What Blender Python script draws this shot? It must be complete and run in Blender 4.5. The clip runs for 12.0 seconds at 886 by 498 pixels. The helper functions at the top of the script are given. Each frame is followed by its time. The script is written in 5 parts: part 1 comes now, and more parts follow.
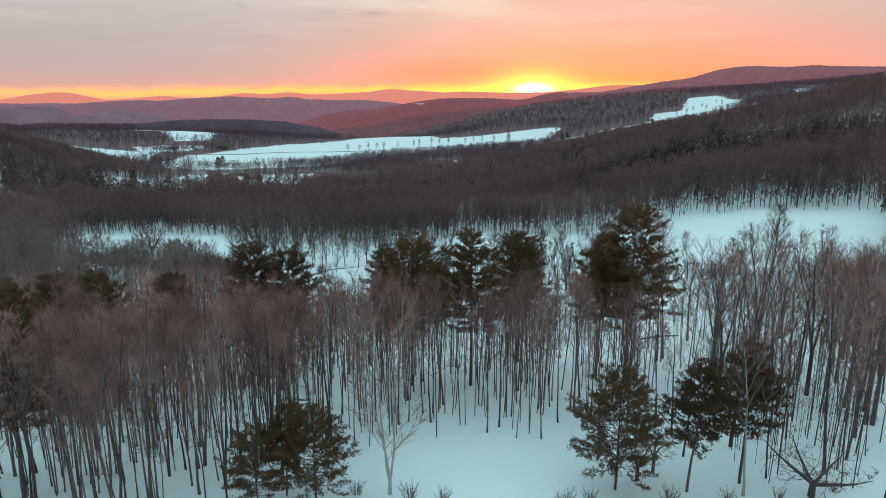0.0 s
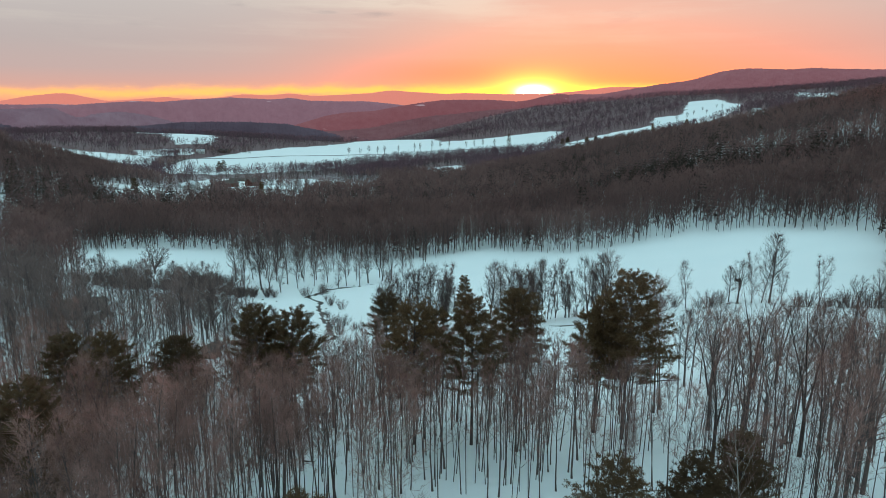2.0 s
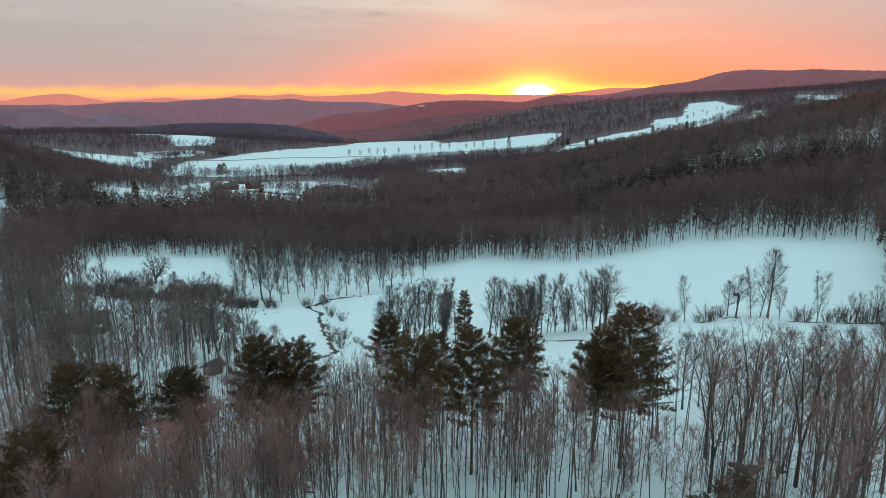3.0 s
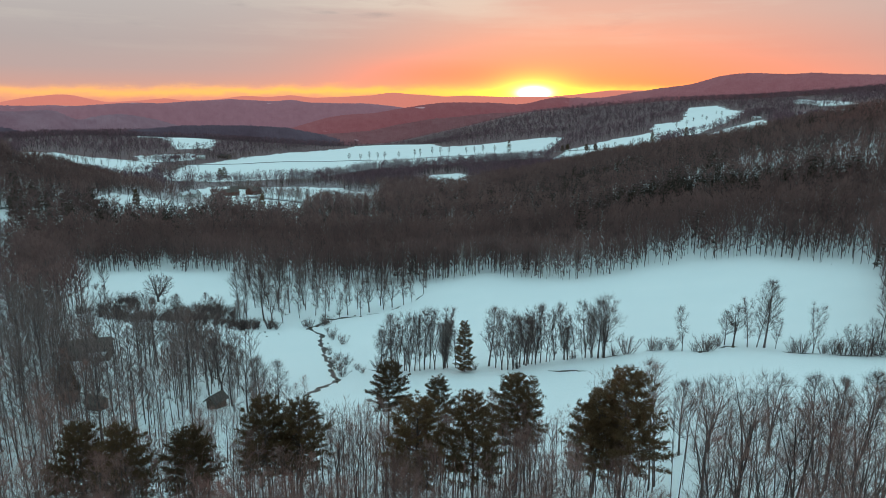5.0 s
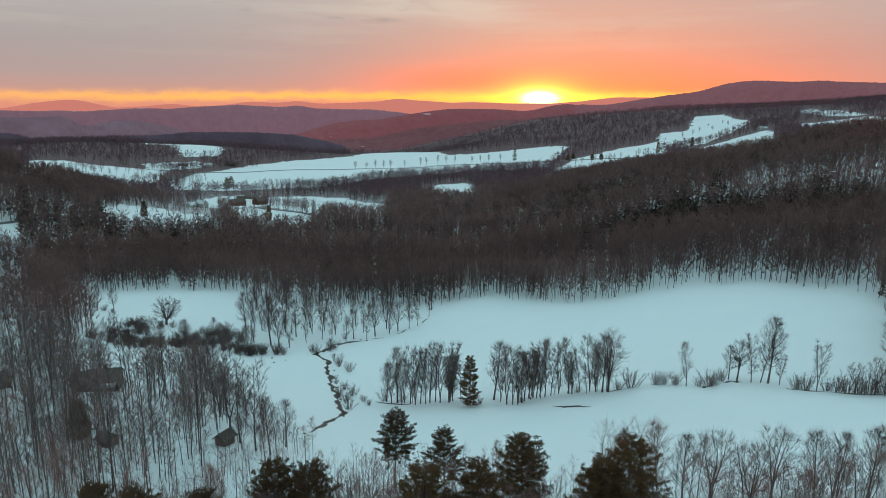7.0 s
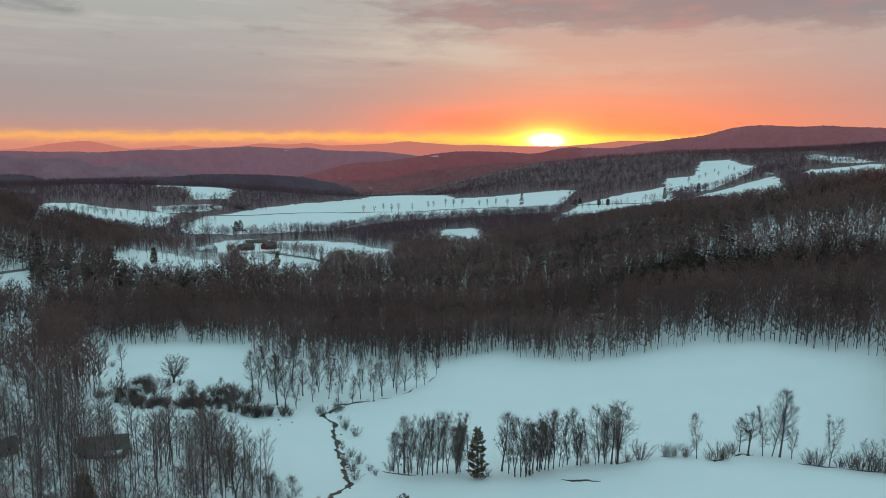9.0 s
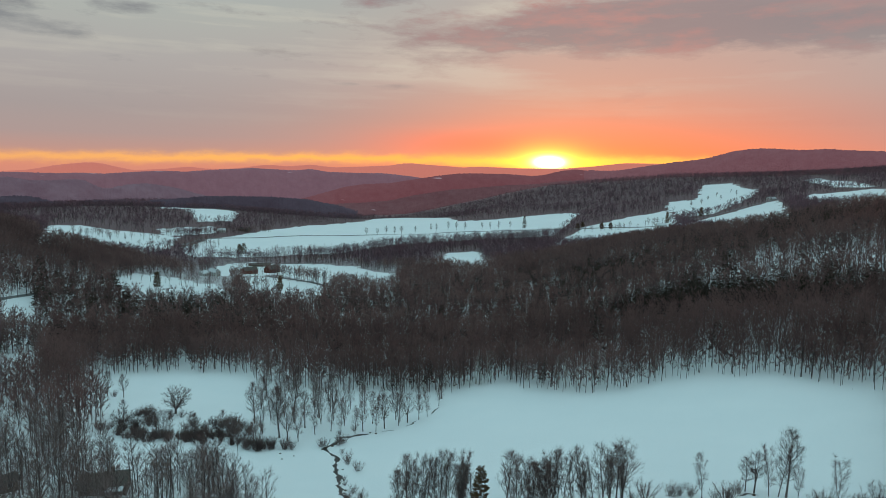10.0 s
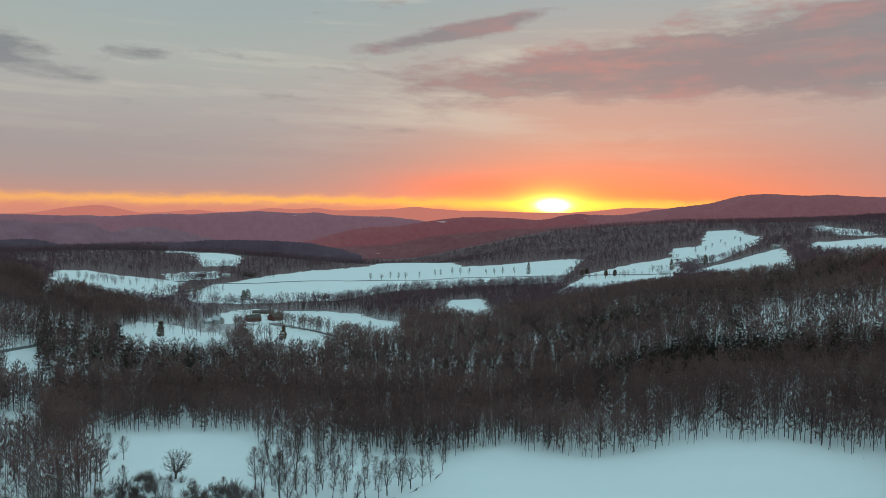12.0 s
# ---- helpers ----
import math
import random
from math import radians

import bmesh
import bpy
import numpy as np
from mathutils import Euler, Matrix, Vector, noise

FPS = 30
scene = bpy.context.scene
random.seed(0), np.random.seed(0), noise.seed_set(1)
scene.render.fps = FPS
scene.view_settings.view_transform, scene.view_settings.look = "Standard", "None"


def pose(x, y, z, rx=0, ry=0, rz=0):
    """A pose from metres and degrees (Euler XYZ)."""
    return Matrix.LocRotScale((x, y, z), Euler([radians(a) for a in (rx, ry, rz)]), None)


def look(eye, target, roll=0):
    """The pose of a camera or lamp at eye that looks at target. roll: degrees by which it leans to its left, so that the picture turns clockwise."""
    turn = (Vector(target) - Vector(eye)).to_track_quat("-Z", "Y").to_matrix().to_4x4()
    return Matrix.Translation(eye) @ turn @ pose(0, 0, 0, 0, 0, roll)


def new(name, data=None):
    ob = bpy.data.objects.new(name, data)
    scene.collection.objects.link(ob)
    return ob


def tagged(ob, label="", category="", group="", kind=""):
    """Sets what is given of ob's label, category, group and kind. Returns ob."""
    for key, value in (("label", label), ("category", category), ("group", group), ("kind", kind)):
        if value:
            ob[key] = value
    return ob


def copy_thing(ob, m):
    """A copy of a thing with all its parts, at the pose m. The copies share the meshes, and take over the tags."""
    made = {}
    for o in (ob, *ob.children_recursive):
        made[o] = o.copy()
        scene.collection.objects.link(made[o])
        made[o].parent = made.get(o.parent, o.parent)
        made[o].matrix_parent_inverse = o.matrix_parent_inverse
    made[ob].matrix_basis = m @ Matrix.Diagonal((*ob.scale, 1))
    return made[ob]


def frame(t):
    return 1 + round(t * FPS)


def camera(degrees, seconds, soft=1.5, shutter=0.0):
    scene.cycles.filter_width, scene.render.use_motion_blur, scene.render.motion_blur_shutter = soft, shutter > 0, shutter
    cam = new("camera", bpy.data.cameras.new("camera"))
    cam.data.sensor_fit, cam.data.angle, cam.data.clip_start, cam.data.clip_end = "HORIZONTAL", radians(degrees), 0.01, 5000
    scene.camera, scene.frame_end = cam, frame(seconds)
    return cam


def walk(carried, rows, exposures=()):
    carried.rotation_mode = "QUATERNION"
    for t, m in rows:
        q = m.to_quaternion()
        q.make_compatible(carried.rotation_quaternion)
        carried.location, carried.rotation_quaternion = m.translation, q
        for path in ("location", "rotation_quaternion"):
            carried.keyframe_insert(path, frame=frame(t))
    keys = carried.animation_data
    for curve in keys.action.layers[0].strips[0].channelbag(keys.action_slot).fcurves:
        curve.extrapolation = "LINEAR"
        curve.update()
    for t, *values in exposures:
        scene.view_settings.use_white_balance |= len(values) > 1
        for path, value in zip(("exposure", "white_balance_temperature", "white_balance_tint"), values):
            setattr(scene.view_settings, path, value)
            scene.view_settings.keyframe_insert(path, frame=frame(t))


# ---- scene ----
cam = camera(68.8, 12.0, soft=0.7)
METRES, EYE, TILT, LEAN, TURN = 48.0, 30.0, -12.9, 0.0, 0.0
ROWS = [
    (0.0, 0.0, 0.0, 0.0, -0.0, 0.0, 0.0),
    (0.5, -0.0006, -0.0087, 0.0374, 0.01, 0.01, -0.04),
    (1.0, -0.0015, -0.0177, 0.0752, 0.02, 0.01, -0.08),
    (1.5, -0.0023, -0.0268, 0.1138, 0.02, 0.03, -0.09),
    (2.0, -0.0031, -0.0365, 0.1526, 0.03, 0.04, -0.13),
    (2.5, -0.0038, -0.046, 0.1918, 0.03, 0.04, -0.16),
    (3.0, -0.0042, -0.0548, 0.2317, 0.03, 0.05, -0.18),
    (5.0, -0.0111, -0.0946, 0.3915, -0.01, 0.11, -0.39),
    (5.5, -0.0127, -0.1039, 0.4327, 0.01, 0.11, -0.44),
    (6.0, -0.0147, -0.1136, 0.4741, 0.07, 0.11, -0.51),
    (6.5, -0.0162, -0.1234, 0.5151, 0.25, 0.12, -0.59),
    (7.0, -0.0178, -0.1341, 0.5563, 0.45, 0.54, -0.69),
    (9.0, -0.0287, -0.1701, 0.7186, 1.04, 4.06, -1.09),
    (9.5, -0.0332, -0.1811, 0.7613, 1.14, 4.99, -1.18),
    (10.0, -0.0348, -0.1895, 0.8036, 1.26, 5.92, -1.29),
    (10.5, -0.038, -0.1992, 0.8448, 1.35, 6.85, -1.36),
    (11.0, -0.0386, -0.2105, 0.8862, 1.44, 7.79, -1.44),
    (11.5, -0.0409, -0.2208, 0.93, 1.5, 8.72, -1.51),
    (12.0, -0.0437, -0.2296, 0.9719, 1.57, 9.65, -1.6),
]
EXPOSURES = [(0.0, 0.52), (3.0, 0.42), (5.5, 0.30), (6.5, 0.23), (9.0, 0.06), (12.0, 0.04)]
walk(cam, [(t, pose(0, 0, EYE, TILT, LEAN, TURN) @ pose(METRES * x, METRES * y, METRES * z, 90 + pitch, roll, yaw)) for t, x, y, z, yaw, pitch, roll in ROWS],
     exposures=EXPOSURES)

# ---------------------------------------------------------------- sky and sun
SUN_BEARING, SUN_HEIGHT = 7.7, 0.8
wb, we = radians(SUN_BEARING), radians(SUN_HEIGHT)
SUN_WAY = Vector((math.sin(wb) * math.cos(we), math.cos(wb) * math.cos(we), math.sin(we)))


def nmath(nt, op, a, b=None, c=None):
    n = nt.nodes.new("ShaderNodeMath")
    n.operation = op
    for i, v in enumerate((a, b, c)):
        if v is None:
            continue
        if isinstance(v, (int, float)):
            n.inputs[i].default_value = v
        else:
            nt.links.new(v, n.inputs[i])
    return n.outputs[0]


def nmix(nt, fac, a, b, mode="MIX"):
    n = nt.nodes.new("ShaderNodeMix")
    n.data_type, n.blend_type = "RGBA", mode
    for i, v in ((0, fac), (6, a), (7, b)):
        if isinstance(v, (int, float)):
            n.inputs[i].default_value = v
        elif isinstance(v, tuple):
            n.inputs[i].default_value = (*v, 1)
        else:
            nt.links.new(v, n.inputs[i])
    return n.outputs[2]


def nnoise(nt, vec, scale, detail=4, rough=0.55):
    n = nt.nodes.new("ShaderNodeTexNoise")
    n.inputs["Scale"].default_value, n.inputs["Detail"].default_value, n.inputs["Roughness"].default_value = scale, detail, rough
    nt.links.new(vec, n.inputs["Vector"])
    return n.outputs[0]


def nramp(nt, fac, stops, ease="LINEAR"):
    n = nt.nodes.new("ShaderNodeValToRGB")
    n.color_ramp.interpolation = ease
    while len(n.color_ramp.elements) < len(stops):
        n.color_ramp.elements.new(0.5)
    for el, (p, c) in zip(n.color_ramp.elements, stops):
        el.position, el.color = p, (*c, 1)
    nt.links.new(fac, n.inputs[0])
    return n.outputs[0]


def nvec(nt, x, y, z):
    n = nt.nodes.new("ShaderNodeCombineXYZ")
    for i, v in enumerate((x, y, z)):
        if isinstance(v, (int, float)):
            n.inputs[i].default_value = v
        else:
            nt.links.new(v, n.inputs[i])
    return n.outputs[0]


def make_sky():
    world = bpy.data.worlds.new("sky")
    scene.world = world
    world.use_nodes = True
    nt = world.node_tree
    nt.nodes.clear()
    co = nt.nodes.new("ShaderNodeTexCoord").outputs["Generated"]
    sep = nt.nodes.new("ShaderNodeSeparateXYZ")
    nt.links.new(co, sep.inputs[0])
    dx, dy, dz = sep.outputs
    # degrees above the horizon, and degrees of bearing away from the sun
    high = nmath(nt, "MULTIPLY", nmath(nt, "ARCSINE", dz), 57.3)
    bearing = nmath(nt, "MULTIPLY", nmath(nt, "ARCTAN2", dx, dy), 57.3)
    off = nmath(nt, "SUBTRACT", bearing, SUN_BEARING)
    # cloud fields, drawn out along the horizon
    big = nnoise(nt, nvec(nt, nmath(nt, "MULTIPLY", bearing, 0.045), nmath(nt, "MULTIPLY", high, 0.17), 3.1), 1.0, 9, 0.6)
    fine = nnoise(nt, nvec(nt, nmath(nt, "MULTIPLY", bearing, 0.16), nmath(nt, "MULTIPLY", high, 0.62), 7.7), 1.0, 9, 0.62)
    streak = nnoise(nt, nvec(nt, nmath(nt, "MULTIPLY", bearing, 0.05), nmath(nt, "MULTIPLY", high, 0.9), 1.7), 1.0, 5, 0.55)
    # plain height gradient: away from the sun and towards it
    h = nmath(nt, "DIVIDE", high, 90.0)
    cold = nramp(nt, h, [(0.0, (0.62, 0.24, 0.17)), (0.012, (0.47, 0.27, 0.23)), (0.027, (0.37, 0.28, 0.27)), (0.05, (0.335, 0.29, 0.287)), (0.09, (0.365, 0.345, 0.335)), (0.13, (0.37, 0.39, 0.365)),
                         (0.17, (0.32, 0.38, 0.375)), (0.23, (0.265, 0.355, 0.37)), (0.4, (0.31, 0.52, 0.57)), (1.0, (0.50, 0.83, 0.92))])
    warm = nramp(nt, h, [(0.0, (0.85, 0.22, 0.09)), (0.02, (0.92, 0.22, 0.10)), (0.045, (0.72, 0.25, 0.165)), (0.075, (0.58, 0.315, 0.25)), (0.11, (0.50, 0.33, 0.285)), (0.16, (0.42, 0.355, 0.325)), (0.2, (0.34, 0.375, 0.375)), (0.25, (0.29, 0.365, 0.37)), (0.4, (0.31, 0.52, 0.57)), (1.0, (0.50, 0.83, 0.92))])
    side = nmath(nt, "DIVIDE", nmath(nt, "SUBTRACT", off, 7.0), 21.0)
    east = nmath(nt, "POWER", 2.718, nmath(nt, "MULTIPLY", nmath(nt, "MULTIPLY", side, side), -1.0))
    sky = nmix(nt, east, cold, warm)
    # clear strip under the deck, along the whole horizon
    ragged = nnoise(nt, nvec(nt, nmath(nt, "MULTIPLY", bearing, 0.42), nmath(nt, "MULTIPLY", high, 1.1), 5.3), 1.0, 5, 0.6)
    level = nmath(nt, "ADD", 0.88, nmath(nt, "MULTIPLY", nmath(nt, "MINIMUM", nmath(nt, "ADD", bearing, 10.0), 0.0), 0.016))
    wave = nmath(nt, "ADD", nmath(nt, "MULTIPLY", nmath(nt, "SUBTRACT", streak, 0.5), -0.5), nmath(nt, "MULTIPLY", nmath(nt, "SUBTRACT", ragged, 0.5), -0.9))
    strip = nmath(nt, "ADD", nmath(nt, "SUBTRACT", high, level), wave)
    strip = nmath(nt, "POWER", 2.718, nmath(nt, "MULTIPLY", nmath(nt, "MULTIPLY", strip, strip), -7.0))
    far_off = nmath(nt, "DIVIDE", off, 60.0)
    strip = nmath(nt, "MULTIPLY", strip, nmath(nt, "POWER", 2.718, nmath(nt, "MULTIPLY", nmath(nt, "MULTIPLY", far_off, far_off), -1.0)))
    sky = nmix(nt, strip, sky, (1.0, 0.47, 0.10))
    # thin bright gaps and darker, rose-bellied clouds
    lift = nmath(nt, "SMOOTH_MIN", nmath(nt, "DIVIDE", nmath(nt, "MAXIMUM", nmath(nt, "SUBTRACT", high, 3.0), 0.0), 8.0), 1.0, 0.1)

    def bell(b0, bw, h0, hw, lean=0.0):
        p = nmath(nt, "DIVIDE", nmath(nt, "SUBTRACT", bearing, b0), bw)
        q = nmath(nt, "DIVIDE", nmath(nt, "SUBTRACT", nmath(nt, "SUBTRACT", high, h0), nmath(nt, "MULTIPLY", nmath(nt, "SUBTRACT", bearing, b0), lean)), hw)
        s = nmath(nt, "ADD", nmath(nt, "MULTIPLY", p, p), nmath(nt, "MULTIPLY", q, q))
        return nmath(nt, "POWER", 2.718, nmath(nt, "MULTIPLY", s, -1.0))

    cover = nmath(nt, "ADD", nmath(nt, "MULTIPLY", nmath(nt, "SUBTRACT", big, 0.56), 1.5), nmath(nt, "MULTIPLY", nmath(nt, "SUBTRACT", fine, 0.5), 2.1))
    # the banks that stand out of the deck: bearing, half width, height, half height, lean, weight
    banks = 0.0
    for b0, bw, h0, hw, lean, weight in ((17, 17, 12.0, 2.3, 0.03, 1.35), (33, 12, 11.8, 3.2, 0.0, 0.9), (0.5, 8.5, 15.6, 0.75, 0.2, 1.25), (-37.5, 5.5, 11.2, 1.7, 0.0, 0.85), (-26.5, 2.2, 11.8, 0.5, 0.0, 0.55), (-30.5, 2.0, 9.6, 0.4, 0.0, 0.4),
                                         (-5.5, 1.9, 7.05, 0.28, 0.0, 0.75), (-9.5, 1.6, 7.1, 0.2, 0.0, 0.4)):
        banks = nmath(nt, "ADD", banks, nmath(nt, "MULTIPLY", bell(b0, bw, h0, hw, lean), weight))
    cover = nmath(nt, "ADD", cover, nmath(nt, "SUBTRACT", banks, 0.14))
    cover = nmath(nt, "MULTIPLY", nmath(nt, "MULTIPLY", nmath(nt, "MAXIMUM", nmath(nt, "MINIMUM", nmath(nt, "MULTIPLY", cover, 2.2), 1.0), 0.0), lift), 0.85)
    blush = nmath(nt, "MULTIPLY", nmath(nt, "MAXIMUM", nmath(nt, "MINIMUM", nmath(nt, "MULTIPLY", nmath(nt, "SUBTRACT", fine, 0.46), 4.0), 1.0), 0.0), east)
    rose = nmix(nt, blush, nmix(nt, east, (0.19, 0.20, 0.215), (0.255, 0.195, 0.205)), (0.46, 0.20, 0.185))
    sky = nmix(nt, cover, sky, rose)
    gap = nmath(nt, "ADD", nmath(nt, "ADD", nmath(nt, "MULTIPLY", bell(2, 8, 7.6, 1.2, -0.1), 0.75), nmath(nt, "MULTIPLY", bell(3, 5, 13.4, 0.7, 0.15), 0.6)), nmath(nt, "ADD", nmath(nt, "MULTIPLY", bell(3, 9, 15.2, 0.9, 0.1), 0.3), nmath(nt, "MULTIPLY", nmath(nt, "ADD", nmath(nt, "SUBTRACT", big, 0.52), nmath(nt, "MULTIPLY", nmath(nt, "SUBTRACT", streak, 0.5), 0.8)), 2.0)))
    gap = nmath(nt, "MULTIPLY", nmath(nt, "MULTIPLY", nmath(nt, "MAXIMUM", nmath(nt, "MINIMUM", gap, 0.6), 0.0), lift), nmath(nt, "SUBTRACT", 1.0, cover))
    sky = nmix(nt, gap, sky, (0.60, 0.57, 0.47))

    def glow(w, up, down, power, colour):
        p = nmath(nt, "DIVIDE", off, w)
        d = nmath(nt, "SUBTRACT", high, SUN_HEIGHT)
        q = nmath(nt, "DIVIDE", d, up)
        s = nmath(nt, "ADD", nmath(nt, "MULTIPLY", p, p), nmath(nt, "MULTIPLY", q, q))
        g = nmath(nt, "MULTIPLY", nmath(nt, "POWER", 2.718, nmath(nt, "MULTIPLY", s, -1.0)), power)
        return nmix(nt, 1.0, nvec(nt, g, g, g), colour, "MULTIPLY")

    ember = bell(1.5, 7.5, 2.3, 1.2)
    sky = nmix(nt, nmath(nt, "MULTIPLY", ember, 0.55), sky, (0.90, 0.16, 0.09))
    for w, up, power, colour in ((11.0, 2.6, 0.30, (1.0, 0.06, 0.01)), (7.0, 0.75, 0.55, (1.0, 0.55, 0.0)), (2.9, 1.35, 1.1, (1.0, 0.58, 0.01)), (1.6, 0.62, 1.5, (1.0, 0.8, 0.25)), (0.9, 0.36, 7.0, (1.0, 0.9, 0.7))):
        sky = nmix(nt, 1.0, sky, glow(w, up, up, power, colour), "ADD")
    # clear air of the open sky behind the deck
    air = nt.nodes.new("ShaderNodeTexSky")
    air.sky_type, air.sun_disc, air.sun_elevation, air.sun_rotation = "NISHITA", False, radians(2.0), radians(SUN_BEARING)
    back = nt.nodes.new("ShaderNodeBackground")
    nt.links.new(sky, back.inputs[0])
    back.inputs[1].default_value = SKY_POWER
    clear = nt.nodes.new("ShaderNodeBackground")
    nt.links.new(air.outputs[0], clear.inputs[0])
    clear.inputs[1].default_value = 0.006
    both = nt.nodes.new("ShaderNodeAddShader")
    nt.links.new(back.outputs[0], both.inputs[0])
    nt.links.new(clear.outputs[0], both.inputs[1])
    out = nt.nodes.new("ShaderNodeOutputWorld")
    nt.links.new(both.outputs[0], out.inputs[0])


SKY_POWER = 1.07
make_sky()
sun = new("sun", bpy.data.lights.new("sun", "SUN"))
sun.data.energy, sun.data.angle, sun.data.color = 2.6, radians(0.3), (1.0, 0.24, 0.08)
sun.matrix_world = look((0, 0, 200), Vector((0, 0, 200)) - SUN_WAY)


# ---------------------------------------------------------------- materials
def material(name):
    m = bpy.data.materials.new(name)
    m.use_nodes = True
    nt = m.node_tree
    return m, nt, nt.nodes["Principled BSDF"]


def bumped(nt, bsdf, height, strength, distance):
    b = nt.nodes.new("ShaderNodeBump")
    b.inputs["Strength"].default_value, b.inputs["Distance"].default_value = strength, distance
    nt.links.new(height, b.inputs["Height"])
    nt.links.new(b.outputs[0], bsdf.inputs["Normal"])


def place(nt):
    return nt.nodes.new("ShaderNodeNewGeometry").outputs["Position"]


def island(nt):
    return nt.nodes.new("ShaderNodeNewGeometry").outputs["Random Per Island"]


def grained(name, dark, light, scale, rough=0.85, relief=0.02, stretch=1.0, vary="object", coarse=0.15, gloss=0.3, airy=0.0):
    """A surface between two colours by grain at two scales, each piece a little different."""
    m, nt, bsdf = material(name)
    pos = place(nt)
    if stretch != 1.0:
        mp = nt.nodes.new("ShaderNodeMapping")
        mp.inputs["Scale"].default_value = (1, 1, stretch)
        nt.links.new(pos, mp.inputs[0])
        pos = mp.outputs[0]
    a = nnoise(nt, pos, scale, 6, 0.6)
    b = nnoise(nt, pos, scale * coarse, 3)
    if vary == "object":
        r = nt.nodes.new("ShaderNodeObjectInfo").outputs["Random"]
    elif vary == "tone":
        tone = nt.nodes.new("ShaderNodeAttribute")
        tone.attribute_name = "tone"
        r = nmath(nt, "MULTIPLY", nmath(nt, "ADD", nmath(nt, "MULTIPLY", tone.outputs["Fac"], 0.8), nmath(nt, "MULTIPLY", island(nt), 0.3)), 1.25)
    else:
        r = island(nt)
    f = nmath(nt, "ADD", nmath(nt, "MULTIPLY", a, 0.5), nmath(nt, "ADD", nmath(nt, "MULTIPLY", b, 0.35), nmath(nt, "MULTIPLY", r, 0.45)))
    f = nmath(nt, "MULTIPLY", nmath(nt, "SUBTRACT", f, 0.28), 1.35)
    tint = nmix(nt, f, dark, light)
    nt.links.new(tint, bsdf.inputs["Base Color"])
    if airy:
        through_light = nt.nodes.new("ShaderNodeBsdfTranslucent")
        nt.links.new(tint, through_light.inputs[0])
        both = nt.nodes.new("ShaderNodeMixShader")
        both.inputs[0].default_value = airy
        nt.links.new(bsdf.outputs[0], both.inputs[1])
        nt.links.new(through_light.outputs[0], both.inputs[2])
        nt.links.new(both.outputs[0], nt.nodes["Material Output"].inputs[0])
    bsdf.inputs["Roughness"].default_value = rough
    bsdf.inputs["Specular IOR Level"].default_value = gloss
    if relief:
        bumped(nt, bsdf, a, 0.6, relief)
    return m


def snow_material():
    m, nt, bsdf = material("snow")
    pos = place(nt)
    soft = nnoise(nt, pos, 0.05, 5, 0.5)
    crust = nnoise(nt, pos, 0.9, 6, 0.6)
    grain = nnoise(nt, pos, 9.0, 3, 0.6)
    white = nmix(nt, soft, (0.80, 0.83, 0.85), (0.88, 0.89, 0.90))
    white = nmix(nt, nmath(nt, "MULTIPLY", crust, 0.25), white, (0.74, 0.78, 0.82))
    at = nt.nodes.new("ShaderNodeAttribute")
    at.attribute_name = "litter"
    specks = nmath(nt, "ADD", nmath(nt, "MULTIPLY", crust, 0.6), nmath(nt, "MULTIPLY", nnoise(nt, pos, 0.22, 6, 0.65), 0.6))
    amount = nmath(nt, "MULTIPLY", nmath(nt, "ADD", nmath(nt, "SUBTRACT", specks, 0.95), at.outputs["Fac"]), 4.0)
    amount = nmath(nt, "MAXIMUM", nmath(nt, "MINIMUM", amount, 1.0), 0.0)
    # brown leaf litter and brush, its colour tinted with the mauve of distant haze
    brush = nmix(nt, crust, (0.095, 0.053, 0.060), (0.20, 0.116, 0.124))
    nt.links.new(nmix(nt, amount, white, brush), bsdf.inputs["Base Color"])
    bsdf.inputs["Roughness"].default_value = 0.7
    bsdf.inputs["Specular IOR Level"].default_value = 0.25
    bumped(nt, bsdf, nmath(nt, "ADD", nmath(nt, "MULTIPLY", grain, 0.12), crust), 0.35, 0.25)
    return m


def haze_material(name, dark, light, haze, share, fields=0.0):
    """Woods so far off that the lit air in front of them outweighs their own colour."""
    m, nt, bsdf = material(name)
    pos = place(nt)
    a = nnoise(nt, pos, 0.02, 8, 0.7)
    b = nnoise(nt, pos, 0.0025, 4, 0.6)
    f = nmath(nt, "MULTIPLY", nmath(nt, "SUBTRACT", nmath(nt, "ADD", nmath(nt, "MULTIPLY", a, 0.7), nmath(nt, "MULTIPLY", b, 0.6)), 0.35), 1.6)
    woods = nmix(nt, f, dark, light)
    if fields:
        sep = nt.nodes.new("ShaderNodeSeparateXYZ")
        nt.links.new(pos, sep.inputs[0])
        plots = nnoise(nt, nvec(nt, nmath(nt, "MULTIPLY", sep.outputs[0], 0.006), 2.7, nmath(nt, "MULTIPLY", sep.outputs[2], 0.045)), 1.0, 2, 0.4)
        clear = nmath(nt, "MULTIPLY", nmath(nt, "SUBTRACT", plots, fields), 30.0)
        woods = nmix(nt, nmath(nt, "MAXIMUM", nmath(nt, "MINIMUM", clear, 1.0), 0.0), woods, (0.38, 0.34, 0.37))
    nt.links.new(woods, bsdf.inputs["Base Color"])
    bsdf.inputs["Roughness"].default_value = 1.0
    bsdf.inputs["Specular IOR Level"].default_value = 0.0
    # the lit air is put in as an even glow of the hill surface
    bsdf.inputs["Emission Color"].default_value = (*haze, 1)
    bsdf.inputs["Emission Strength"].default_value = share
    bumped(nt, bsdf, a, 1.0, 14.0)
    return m


